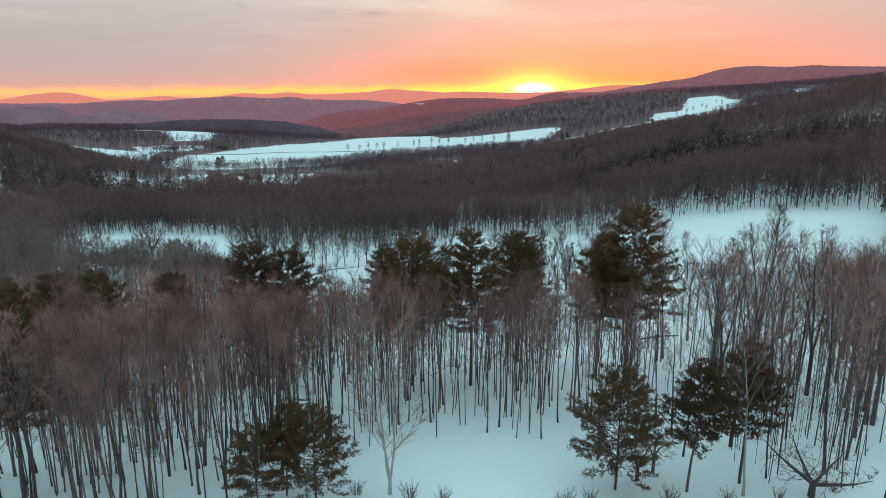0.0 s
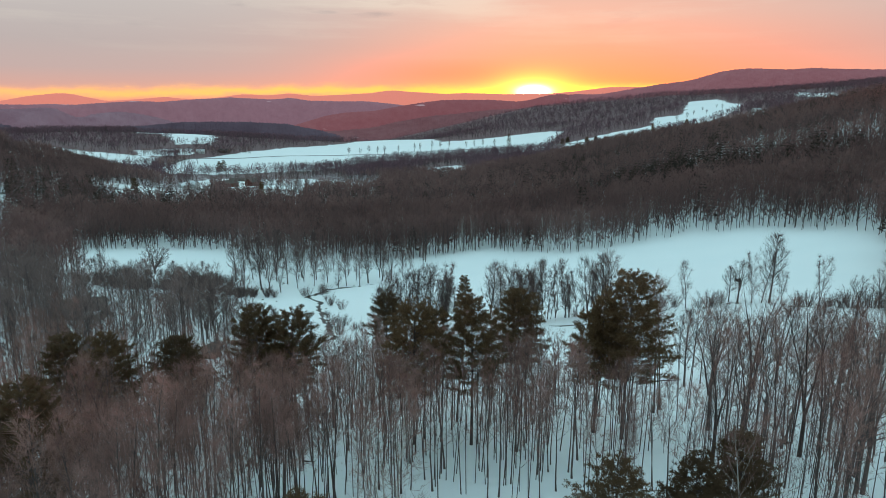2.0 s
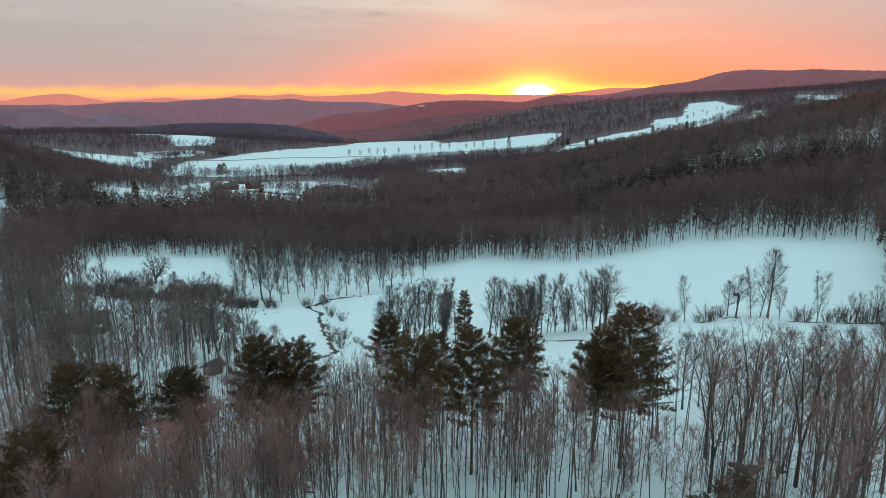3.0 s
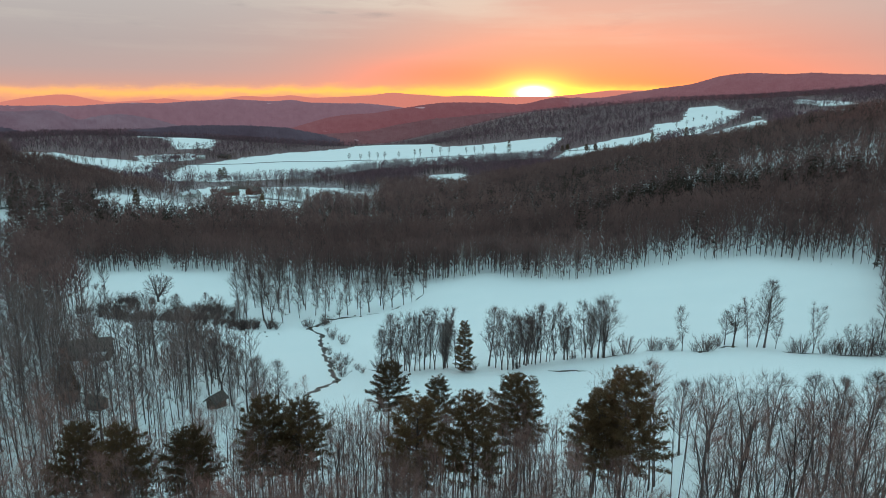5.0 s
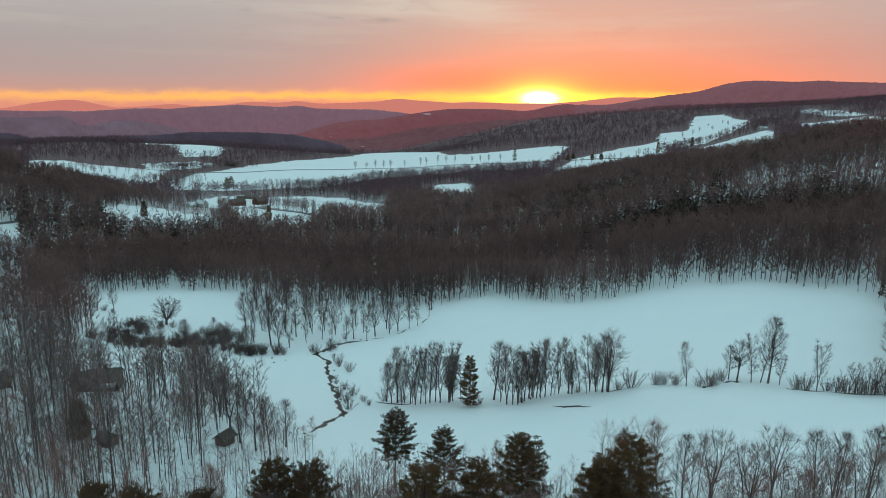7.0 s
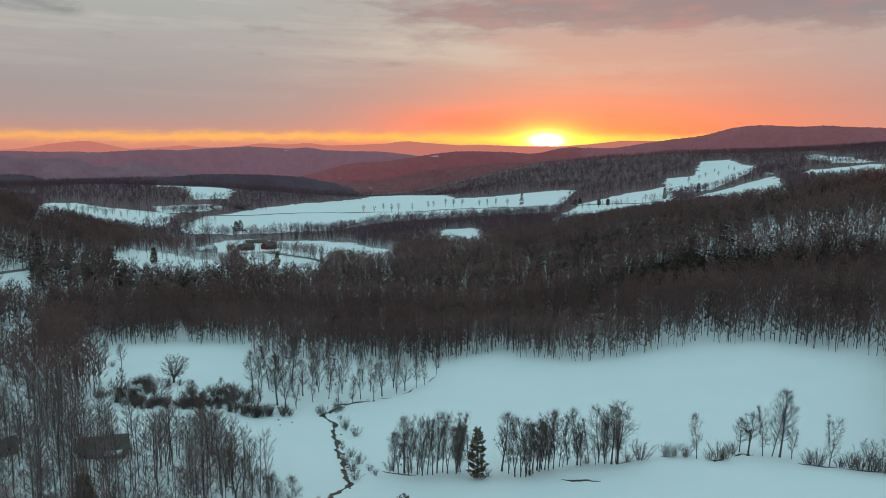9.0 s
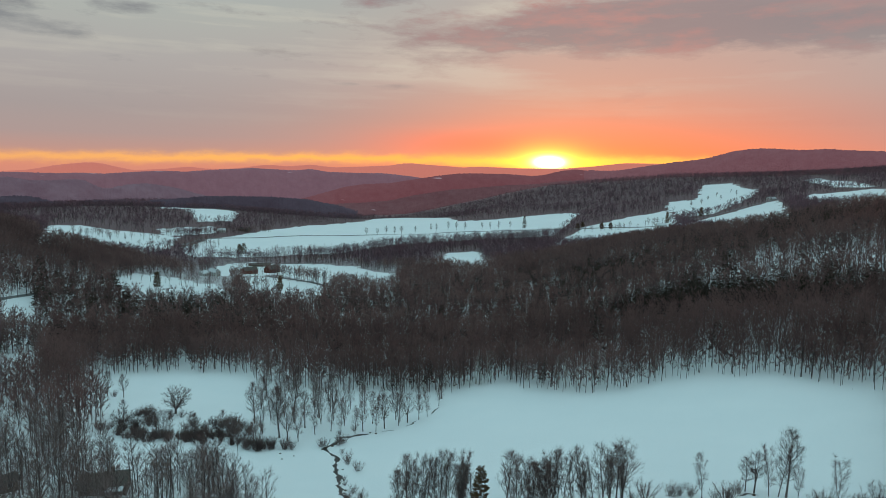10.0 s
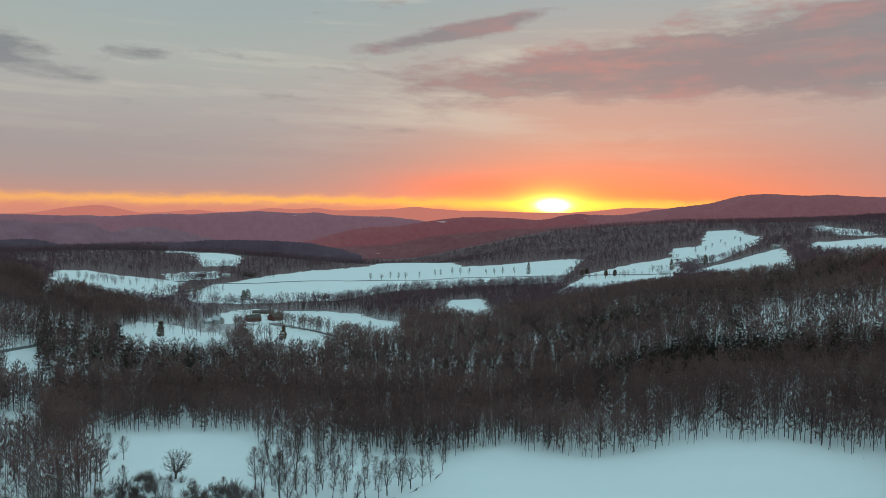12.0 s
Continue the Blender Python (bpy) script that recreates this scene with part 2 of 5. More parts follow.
SNOW = snow_material()
BARK = grained("bark", (0.036, 0.027, 0.026), (0.175, 0.135, 0.128), 6.0, 0.9, 0.03, 0.25)
BARK_PALE = grained("birch_bark", (0.22, 0.20, 0.185), (0.62, 0.59, 0.55), 5.0, 0.75, 0.02, 2.5)
TWIG = grained("twigs", (0.155, 0.086, 0.077), (0.48, 0.285, 0.255), 0.6, 0.8, 0, 1.0, "object", airy=0.5)
WOOD_TRUNK = grained("wood_trunks", (0.034, 0.025, 0.024), (0.14, 0.108, 0.102), 3.0, 0.9, 0, 0.3, "tone")
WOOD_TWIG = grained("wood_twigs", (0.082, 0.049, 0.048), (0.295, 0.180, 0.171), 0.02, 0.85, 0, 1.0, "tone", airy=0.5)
NEAR_TWIG = grained("red_brown_twigs", (0.135, 0.072, 0.064), (0.42, 0.238, 0.208), 0.05, 0.85, 0, 1.0, "tone", airy=0.5)
GREY_TWIG = grained("grey_brown_twigs", (0.088, 0.064, 0.062), (0.29, 0.212, 0.203), 0.05, 0.85, 0, 1.0, "tone", airy=0.5)
# far trees only: the mauve of distance haze is put into the base colour
FAR_TWIG = grained("haze_tinted_twigs", (0.085, 0.054, 0.068), (0.235, 0.142, 0.172), 0.006, 0.9, 0, 1.0, "tone", airy=0.5)
HEDGE_TWIG = grained("grey_twigs", (0.080, 0.055, 0.052), (0.24, 0.168, 0.160), 0.6, 0.8, 0, 1.0, "object", airy=0.5)
NEEDLE = grained("pine_needles", (0.074, 0.047, 0.028), (0.24, 0.148, 0.080), 0.9, 0.7, 0, 1.0, "object", airy=0.5)
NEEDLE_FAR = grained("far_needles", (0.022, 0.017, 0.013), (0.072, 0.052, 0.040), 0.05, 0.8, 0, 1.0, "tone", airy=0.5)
WATER = grained("stream_water", (0.010, 0.011, 0.012), (0.035, 0.036, 0.036), 0.8, 0.35, 0.03, 1.0, "object", 0.15, 0.3)
EARTH = grained("bare_earth", (0.030, 0.022, 0.016), (0.13, 0.095, 0.065), 1.5, 0.95, 0.08)
ROAD = grained("salted_road", (0.10, 0.095, 0.095), (0.26, 0.25, 0.25), 0.7, 0.85, 0.02)
WHITE_WALL = grained("white_clapboard", (0.42, 0.42, 0.41), (0.62, 0.62, 0.60), 2.0, 0.6, 0.02, 6.0)
RED_WALL = grained("barn_boards", (0.10, 0.030, 0.022), (0.20, 0.065, 0.045), 2.0, 0.85, 0.02, 0.2)
BROWN_WALL = grained("brown_boards", (0.07, 0.048, 0.036), (0.17, 0.12, 0.09), 2.0, 0.85, 0.02, 5.0)
ROOF = grained("dark_shingles", (0.05, 0.042, 0.038), (0.16, 0.135, 0.12), 3.0, 0.9, 0.03)
SNOWY_ROOF = grained("snowy_roof", (0.45, 0.48, 0.5), (0.82, 0.84, 0.86), 0.6, 0.7, 0.05)
GLASS = grained("dark_window_glass", (0.02, 0.022, 0.025), (0.05, 0.052, 0.055), 0.5, 0.08, 0, 1.0, "object", 0.15, 0.6)


# ---------------------------------------------------------------- the lie of the land
# heights in metres by distance (rows, from 28 m, each 1.6 times the last) and bearing (columns, 12.5 degrees apart)
RELIEF = np.array([
    (3.6, 4.0, 3.8, 2.8, 1.9, 1.8, 2.0, 2.3, 2.7),
    (1.6, 1.6, 1.4, 1.1, 0.7, 0.6, 0.6, 1.0, 2.0),
    (-0.4, -2.8, -2.7, -1.8, -1.5, -1.6, -1.5, -0.5, 1.1),
    (-5.8, -13.8, -12.7, -10.1, -9.6, -9.1, -7.2, -5.1, -2.4),
    (-11.8, -15.5, -20.4, -28.6, -24.7, -21.2, -15.2, -11.7, -7.6),
    (-17.8, -23.4, -28.6, -38.6, -33.2, -31.0, -20.4, -10.0, -1.0),
    (-14.4, -37.3, -44.2, -43.2, -38.2, -24.3, 3.7, 18.0, 26.6),
    (32.0, -2.3, -60.1, -70.4, -57.7, -35.6, 15.6, 51.1, 75.6),
    (47.5, -15.1, -90.3, -87.2, -78.3, -62.0, -7.7, 65.9, 131.9),
    (-38.9, -41.8, -20.6, -76.2, -85.1, -25.5, 27.5, 97.7, 165.0),
    (-129.9, -70.5, -23.0, -61.4, -9.9, 115.2, 138.0, 137.2, 153.7),
])
ROW0, ROW_STEP, COL_STEP = 28.0, 1.6, 12.5


def weights(s, n):
    i = np.minimum(np.floor(s).astype(int), n - 2)
    f = s - i
    w = ((1 - f) ** 3 / 6, (3 * f ** 3 - 6 * f ** 2 + 4) / 6, (-3 * f ** 3 + 3 * f ** 2 + 3 * f + 1) / 6, f ** 3 / 6)
    return [np.clip(i + k, 0, n - 1) for k in (-1, 0, 1, 2)], w


def ground(x, y):
    """Height of the land, a smooth surface over bearing and the logarithm of distance."""
    x, y = np.asarray(x, float), np.asarray(y, float)
    r, b = np.hypot(x, y), np.degrees(np.arctan2(x, y))
    nr, nc = RELIEF.shape
    iu, wu = weights(np.clip(b / COL_STEP + (nc - 1) / 2, 0, nc - 1), nc)
    iv, wv = weights(np.clip(np.log(np.maximum(r, 1) / ROW0) / math.log(ROW_STEP), 0, nr - 1), nr)
    z = np.zeros_like(r)
    for a in range(4):
        for c in range(4):
            z = z + wv[a] * wu[c] * RELIEF[iv[a], iu[c]]
    z = z + 14 * np.exp(-(((x + 500) / 110) ** 2 + ((y - 700) / 90) ** 2))
    z = z + 10 * np.exp(-(((r - 815) / 120) ** 2 + ((b - 15) / 6) ** 2))
    cap = np.interp(b, (8, 11, 13.5, 18, 22, 26, 32, 40), (16, 28, 40, 55, 63, 67, 84, 100))
    z = np.where((b > 6) & (r > 1900), z - np.clip((r - 1900) / 400, 0, 1) * np.clip((b - 6) / 3, 0, 1) * np.maximum(z - cap, 0), z)
    fall = np.clip((r - 1850) / 330, 0, 1)
    z = z - fall * fall * (3 - 2 * fall) * np.interp(b, (-40, -16, -12, -5, -1, 4, 8), (22, 24, 62, 60, 38, 12, 0))
    back = np.clip((np.abs(b) - 55) / 100, 0, 1)
    back = back * back * (3 - 2 * back)
    z = z * (1 - back) + back * np.minimum(z, 6 + r * 0.02)
    roll = 0.10 * np.sin(x * 0.11 + 1.3 * np.sin(y * 0.05)) + 0.08 * np.sin(y * 0.17 + np.sin(x * 0.07) * 1.7)
    return z + roll + np.minimum(r * 0.0012, 2.0) * np.sin(x * 0.021 + 2.0 * np.sin(y * 0.013)) * np.sin(y * 0.017 + 0.8)


def gz(x, y):
    return float(ground(np.array([x]), np.array([y]))[0])


FIELDS = {
    "valley": [(-1, 292), (18, 297), (35, 288), (57, 277), (76, 275), (93, 281), (113, 277), (133, 266), (147, 250), (158, 226), (98, 135), (76, 134), (57, 132), (24, 124), (0, 125), (-22, 129), (-34, 126), (-47, 151), (-65, 174), (-83, 203), (-63, 213), (-52, 224), (-43, 238), (-24, 243), (-13, 258)],
    "clearing": [(-163, 264), (-169, 300), (-142, 314), (-107, 321), (-99, 284), (-91, 253), (-106, 247), (-108, 231), (-126, 225)],
    "glade": [(-235, 301), (-234, 323), (-222, 323), (-196, 289), (-192, 262), (-200, 253)],
    "meadow": [(-338, 613), (-348, 676), (-332, 714), (-301, 701), (-261, 687), (-206, 555), (-234, 532), (-257, 511), (-273, 502)],
    "paddock": [(-275, 792), (-257, 827), (-226, 794), (-139, 712), (-128, 566), (-161, 563), (-191, 580)],
    "farm": [(-342, 905), (-320, 973), (-226, 983), (-150, 943), (-125, 882), (-72, 811), (-74, 645), (-133, 716), (-178, 773), (-242, 851), (-279, 824), (-316, 807)],
    "long": [(-472, 1080), (-482, 1232), (-450, 1370), (-405, 1525), (-264, 1759), (-166, 2341), (-1, 1741), (166, 1754), (306, 1685), (275, 1574), (194, 1317), (92, 1326), (-115, 1297), (-163, 1228), (-219, 1123), (-328, 1056), (-420, 981)],
    "knoll": [(-450, 673), (-730, 1132), (-718, 1198), (-646, 1186), (-578, 1201), (-527, 1194), (-481, 1036), (-472, 944), (-471, 849), (-447, 721)],
    "hilltop": [(-797, 1690), (-952, 2079), (-870, 1996), (-724, 1751), (-754, 2024), (-592, 1701), (-547, 1522), (-598, 1462), (-673, 1611), (-744, 1707)],
    "roadside": [(163, 1142), (265, 1388), (367, 1465), (485, 1521), (430, 1295), (309, 967), (242, 1037), (178, 1078)],
    "slope": [(501, 1593), (538, 1668), (594, 1647), (714, 1937), (788, 1917), (753, 1675), (682, 1530), (574, 1392), (509, 1314), (463, 1360)],
    "upper": [(415, 1202), (521, 1263), (653, 1350), (390, 748), (362, 782), (353, 873)],
    "ridge": [(657, 1258), (735, 1386), (758, 1307), (763, 1198), (666, 955), (451, 647), (484, 811), (562, 1043)],
    "crest": [(913, 1749), (966, 1798), (922, 1591), (813, 1290), (815, 1405)],
    "gap": [(-42, 936), (-20, 1099), (29, 1100), (42, 818), (20, 782), (-8, 828)],
    "hamlet": [(-602, 1274), (-574, 1344), (-548, 1416), (-509, 1316), (-534, 1250), (-552, 1191)],
    "corner": [(-812, 1100), (-820, 1180), (-780, 1160), (-735, 1050)],
    "laneside": [(-276, 373), (-321, 443), (-321, 467), (-270, 404), (-263, 377)],
    "bank": [(-66, 214), (-46, 222), (-43, 233), (-24, 243), (-12, 259), (-2, 288), (-30, 292), (-60, 297), (-104, 300), (-96, 262), (-88, 240)],
    "lea": [(-60, 172), (-83, 203), (-66, 214), (-88, 240), (-91, 254), (-108, 250), (-127, 226), (-128, 224), (-124, 192), (-104, 177), (-84, 171)],
}


def inside(x, y, poly):
    hit = np.zeros(np.shape(x), bool)
    for (x0, y0), (x1, y1) in zip(poly, poly[1:] + poly[:1]):
        with np.errstate(divide="ignore", invalid="ignore"):
            cut = (x1 - x0) * (y - y0) / (y1 - y0) + x0
        hit ^= ((y0 > y) != (y1 > y)) & (x < cut)
    return hit


def in_field(x, y):
    hit = np.zeros(np.shape(x), bool)
    for poly in FIELDS.values():
        hit |= inside(x, y, poly)
    return hit


def wood_noise(x, y, s):
    return 0.5 + 0.25 * (np.sin(x * s + 2.1 * np.sin(y * s * 0.8)) + np.sin(y * s * 1.3 + 1.7 * np.sin(x * s * 0.6 + 1)))


def solid(name, verts, tris, mats=(), index=None, smooth=False):
    me = bpy.data.meshes.new(name)
    verts, tris = np.asarray(verts, np.float32), np.asarray(tris, np.int32)
    me.vertices.add(len(verts))
    me.vertices.foreach_set("co", verts.ravel())
    me.loops.add(tris.size)
    me.loops.foreach_set("vertex_index", tris.ravel())
    me.polygons.add(len(tris))
    k = tris.shape[1]
    me.polygons.foreach_set("loop_start", np.arange(0, tris.size, k, dtype=np.int32))
    me.polygons.foreach_set("loop_total", np.full(len(tris), k, np.int32))
    for m in mats:
        me.materials.append(m)
    if index is not None:
        me.polygons.foreach_set("material_index", np.asarray(index, np.int32))
    me.polygons.foreach_set("use_smooth", np.full(len(tris), smooth, bool))
    me.update(calc_edges=True)
    return me


def make_ground():
    fine = np.arange(-46, 46.01, 0.28)
    coarse = np.arange(46 + 6, 360 - 46 - 5.9, 6.0)
    b = np.radians(np.concatenate([fine, coarse]))
    r = np.concatenate([np.exp(np.linspace(math.log(3.0), math.log(850), 250)), np.linspace(850, 2050, 130)[1:], np.linspace(2050, 4950, 40)[1:]])
    nb, nr = len(b), len(r)
    rr, bb = np.meshgrid(r, b, indexing="ij")
    x, y = rr * np.sin(bb), rr * np.cos(bb)
    z = ground(x, y)
    flat = np.clip((rr - 2600) / 1200, 0, 1)
    z = z * (1 - flat) - 340 * flat
    verts = np.concatenate([[[0, 0, gz(0, 0)]], np.stack([x, y, z], -1).reshape(-1, 3)])
    i, j = np.meshgrid(np.arange(nr - 1), np.arange(nb), indexing="ij")
    j2 = (j + 1) % nb
    quads = 1 + np.stack([i * nb + j, i * nb + j2, (i + 1) * nb + j2, (i + 1) * nb + j], -1).reshape(-1, 4)
    fan = np.stack([np.zeros(nb, int), 1 + np.arange(nb), 1 + (np.arange(nb) + 1) % nb], -1)[:, ::-1]
    tris = np.concatenate([fan, quads[:, [0, 1, 2]], quads[:, [0, 2, 3]]])
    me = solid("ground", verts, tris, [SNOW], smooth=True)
    vx, vy = verts[:, 0], verts[:, 1]
    vr = np.hypot(vx, vy)
    shake = np.random.RandomState(2).normal(0, 1, (2, len(vx))) * np.minimum(vr, 1500) * 0.002
    open_land = in_field(vx + shake[0], vy + shake[1])
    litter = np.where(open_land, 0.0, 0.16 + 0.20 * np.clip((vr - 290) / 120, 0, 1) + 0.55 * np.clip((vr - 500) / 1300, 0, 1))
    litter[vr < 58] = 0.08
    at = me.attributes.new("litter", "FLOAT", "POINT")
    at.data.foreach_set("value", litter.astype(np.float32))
    return tagged(new("ground", me), "snow-covered farmland and woodland floor", "ground", kind="structure")


make_ground()


def backdrop(distance, crest, foot, deep, mat, label, rough, seed):
    """A far range of hills: crest given as (bearing, height), with a long front slope and a back."""
    rng = np.random.RandomState(seed)
    cb, cz = np.array([c[0] for c in crest], float), np.array([c[1] for c in crest], float)
    b = np.arange(cb[0], cb[-1], 0.06)
    z = np.interp(b, cb, cz)
    k = np.hanning(21)
    pad = np.pad(z, 10, mode="edge")
    z = np.convolve(pad, k / k.sum(), "valid")
    if not isinstance(distance, (int, float)):
        distance = np.interp(b, [p[0] for p in distance], [p[1] for p in distance])
    rows = []
    for s, back in ((0.0, 0), (0.25, 0), (0.45, 0), (0.65, 0), (0.8, 0), (0.9, 0), (0.96, 0), (1.0, 0), (0.6, 1), (0.0, 1)):
        d = distance - (1 - s) * (deep if not back else -min(deep, 60))
        h = foot + (z - foot) * math.sin(s * math.pi / 2) ** 0.8
        h = h + rng.normal(0, rough, len(b)) * s + 9 * s * (1 - s) * np.sin(b * 2.1 + s * 5) * 2
        rows.append(np.stack([d * np.sin(np.radians(b)), d * np.cos(np.radians(b)), h], -1))
    v = np.concatenate(rows)
    n = len(b)
    i, j = np.meshgrid(np.arange(len(rows) - 1), np.arange(n - 1), indexing="ij")
    q = np.stack([i * n + j, i * n + j + 1, (i + 1) * n + j + 1, (i + 1) * n + j], -1).reshape(-1, 4)
    tris = np.concatenate([q[:, [0, 1, 2]], q[:, [0, 2, 3]]])
    me = solid("backdrop", v, tris, [mat], smooth=True)
    return tagged(new("backdrop", me), label, "hills", kind="structure")


# haze colours are emitted by the ranges; the redder ones lie near the sun
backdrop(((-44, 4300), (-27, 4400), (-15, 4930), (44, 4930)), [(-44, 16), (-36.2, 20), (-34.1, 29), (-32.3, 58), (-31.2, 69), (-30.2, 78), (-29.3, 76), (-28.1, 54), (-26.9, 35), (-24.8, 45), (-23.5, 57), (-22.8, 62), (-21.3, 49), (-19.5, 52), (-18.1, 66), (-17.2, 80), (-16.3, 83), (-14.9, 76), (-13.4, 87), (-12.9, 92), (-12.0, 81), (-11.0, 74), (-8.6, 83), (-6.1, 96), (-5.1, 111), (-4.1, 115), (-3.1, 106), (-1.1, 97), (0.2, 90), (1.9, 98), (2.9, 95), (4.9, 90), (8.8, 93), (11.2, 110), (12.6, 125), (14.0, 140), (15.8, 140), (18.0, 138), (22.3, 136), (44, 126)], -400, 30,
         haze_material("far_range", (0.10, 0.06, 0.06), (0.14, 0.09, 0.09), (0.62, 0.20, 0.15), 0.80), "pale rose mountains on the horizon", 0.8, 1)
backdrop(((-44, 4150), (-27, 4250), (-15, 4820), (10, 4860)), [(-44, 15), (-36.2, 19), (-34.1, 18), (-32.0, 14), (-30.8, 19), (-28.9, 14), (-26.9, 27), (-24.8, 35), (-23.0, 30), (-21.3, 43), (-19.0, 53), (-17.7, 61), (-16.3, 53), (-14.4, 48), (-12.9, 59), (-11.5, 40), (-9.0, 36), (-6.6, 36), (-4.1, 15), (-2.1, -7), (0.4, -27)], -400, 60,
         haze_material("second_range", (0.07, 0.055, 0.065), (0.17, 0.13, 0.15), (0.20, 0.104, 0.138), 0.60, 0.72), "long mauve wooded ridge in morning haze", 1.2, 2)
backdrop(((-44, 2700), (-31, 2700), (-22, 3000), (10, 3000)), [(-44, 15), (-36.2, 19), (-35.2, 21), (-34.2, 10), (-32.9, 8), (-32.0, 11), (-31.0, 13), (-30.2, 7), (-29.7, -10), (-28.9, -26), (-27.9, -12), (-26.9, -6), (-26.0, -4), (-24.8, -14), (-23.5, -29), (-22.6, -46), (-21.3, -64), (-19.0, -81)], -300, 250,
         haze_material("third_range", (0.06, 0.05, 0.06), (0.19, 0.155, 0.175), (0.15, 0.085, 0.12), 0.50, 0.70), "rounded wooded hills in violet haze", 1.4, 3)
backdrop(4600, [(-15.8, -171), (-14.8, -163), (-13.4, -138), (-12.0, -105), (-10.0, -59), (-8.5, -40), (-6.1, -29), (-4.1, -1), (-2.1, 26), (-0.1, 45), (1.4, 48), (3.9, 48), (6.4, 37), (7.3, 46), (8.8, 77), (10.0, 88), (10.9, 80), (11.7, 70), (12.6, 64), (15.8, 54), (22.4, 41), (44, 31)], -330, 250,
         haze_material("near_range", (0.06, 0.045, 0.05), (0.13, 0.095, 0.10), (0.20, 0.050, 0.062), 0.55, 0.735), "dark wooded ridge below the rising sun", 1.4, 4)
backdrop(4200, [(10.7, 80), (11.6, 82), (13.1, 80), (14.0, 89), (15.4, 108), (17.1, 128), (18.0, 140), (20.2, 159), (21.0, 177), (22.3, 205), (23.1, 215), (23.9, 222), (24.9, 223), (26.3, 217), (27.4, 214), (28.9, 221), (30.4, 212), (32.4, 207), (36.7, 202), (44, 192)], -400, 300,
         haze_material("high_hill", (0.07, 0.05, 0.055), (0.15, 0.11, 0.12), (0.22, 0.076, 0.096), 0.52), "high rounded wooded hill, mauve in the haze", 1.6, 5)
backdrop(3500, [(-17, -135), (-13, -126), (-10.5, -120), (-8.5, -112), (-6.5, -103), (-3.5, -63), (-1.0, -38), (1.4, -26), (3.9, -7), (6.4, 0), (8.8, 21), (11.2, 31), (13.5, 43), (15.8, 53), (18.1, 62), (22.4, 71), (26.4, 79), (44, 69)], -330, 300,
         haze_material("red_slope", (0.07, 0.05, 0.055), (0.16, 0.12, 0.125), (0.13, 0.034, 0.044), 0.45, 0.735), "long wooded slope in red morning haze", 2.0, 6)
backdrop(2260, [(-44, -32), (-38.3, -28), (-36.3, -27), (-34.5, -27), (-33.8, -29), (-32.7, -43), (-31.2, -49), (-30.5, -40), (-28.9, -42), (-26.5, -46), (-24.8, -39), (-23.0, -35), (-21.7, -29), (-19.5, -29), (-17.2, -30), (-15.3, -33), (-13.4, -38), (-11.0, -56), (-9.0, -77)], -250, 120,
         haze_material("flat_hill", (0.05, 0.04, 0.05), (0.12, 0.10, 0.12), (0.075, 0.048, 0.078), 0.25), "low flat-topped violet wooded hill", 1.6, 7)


# ---------------------------------------------------------------- making trees
def tubes(p0, p1, r0, r1, sides=4):
    """Tapered prisms from p0 to p1: points and triangles."""
    p0, p1 = np.asarray(p0, float).reshape(-1, 3), np.asarray(p1, float).reshape(-1, 3)
    r0, r1 = np.asarray(r0, float), np.asarray(r1, float)
    d = p1 - p0
    d = d / np.maximum(np.linalg.norm(d, axis=1, keepdims=True), 1e-6)
    ref = np.where(np.abs(d[:, 2:3]) > 0.9, np.array([[1.0, 0, 0]]), np.array([[0, 0, 1.0]]))
    u = np.cross(d, ref)
    u = u / np.linalg.norm(u, axis=1, keepdims=True)
    w = np.cross(d, u)
    a = np.arange(sides) * 2 * math.pi / sides
    ring = u[:, None] * np.cos(a)[None, :, None] + w[:, None] * np.sin(a)[None, :, None]
    v = np.concatenate([p0[:, None] + ring * r0[:, None, None], p1[:, None] + ring * r1[:, None, None]], 1)
    n = len(p0)
    k = np.arange(sides)
    k2 = (k + 1) % sides
    t = np.concatenate([np.stack([k, k2, sides + k2], -1), np.stack([k, sides + k2, sides + k], -1)])
    tris = (np.arange(n) * 2 * sides)[:, None, None] + t[None]
    return v.reshape(-1, 3), tris.reshape(-1, 3)


def blades(base, tip, width, rng, fan=False):
    """Thin slivers from base to tip; fan: narrow at the base and broad at the tip."""
    base, tip = np.asarray(base, float).reshape(-1, 3), np.asarray(tip, float).reshape(-1, 3)
    d = tip - base
    s = np.cross(d, rng.normal(size=d.shape) * (0.55 if fan else 1.0) + np.array([0, 0, 1.0 if fan else 0.0]))
    s = s / np.maximum(np.linalg.norm(s, axis=1, keepdims=True), 1e-6) * (np.asarray(width, float).reshape(-1, 1) * 0.5)
    if fan:
        v = np.stack([base, tip - s, tip + s], 1)
    else:
        v = np.stack([base - s, base + s, tip], 1)
    return v.reshape(-1, 3), np.arange(len(base) * 3).reshape(-1, 3)


def merge(*pieces):
    vs, ts, ix, at = [], [], [], 0
    for v, t, m in pieces:
        vs.append(v)
        ts.append(t + at)
        ix.append(np.full(len(t), m))
        at += len(v)
    return np.concatenate(vs), np.concatenate(ts), np.concatenate(ix)


def bough(rng, start, way, length, n, rise, wander):
    pts, d, p = [np.array(start, float)], np.array(way, float), np.array(start, float)
    for _ in range(n):
        d = d + np.array([0, 0, rise]) + rng.normal(0, wander, 3)
        d = d / np.linalg.norm(d)
        p = p + d * length / n
        pts.append(p)
    return pts


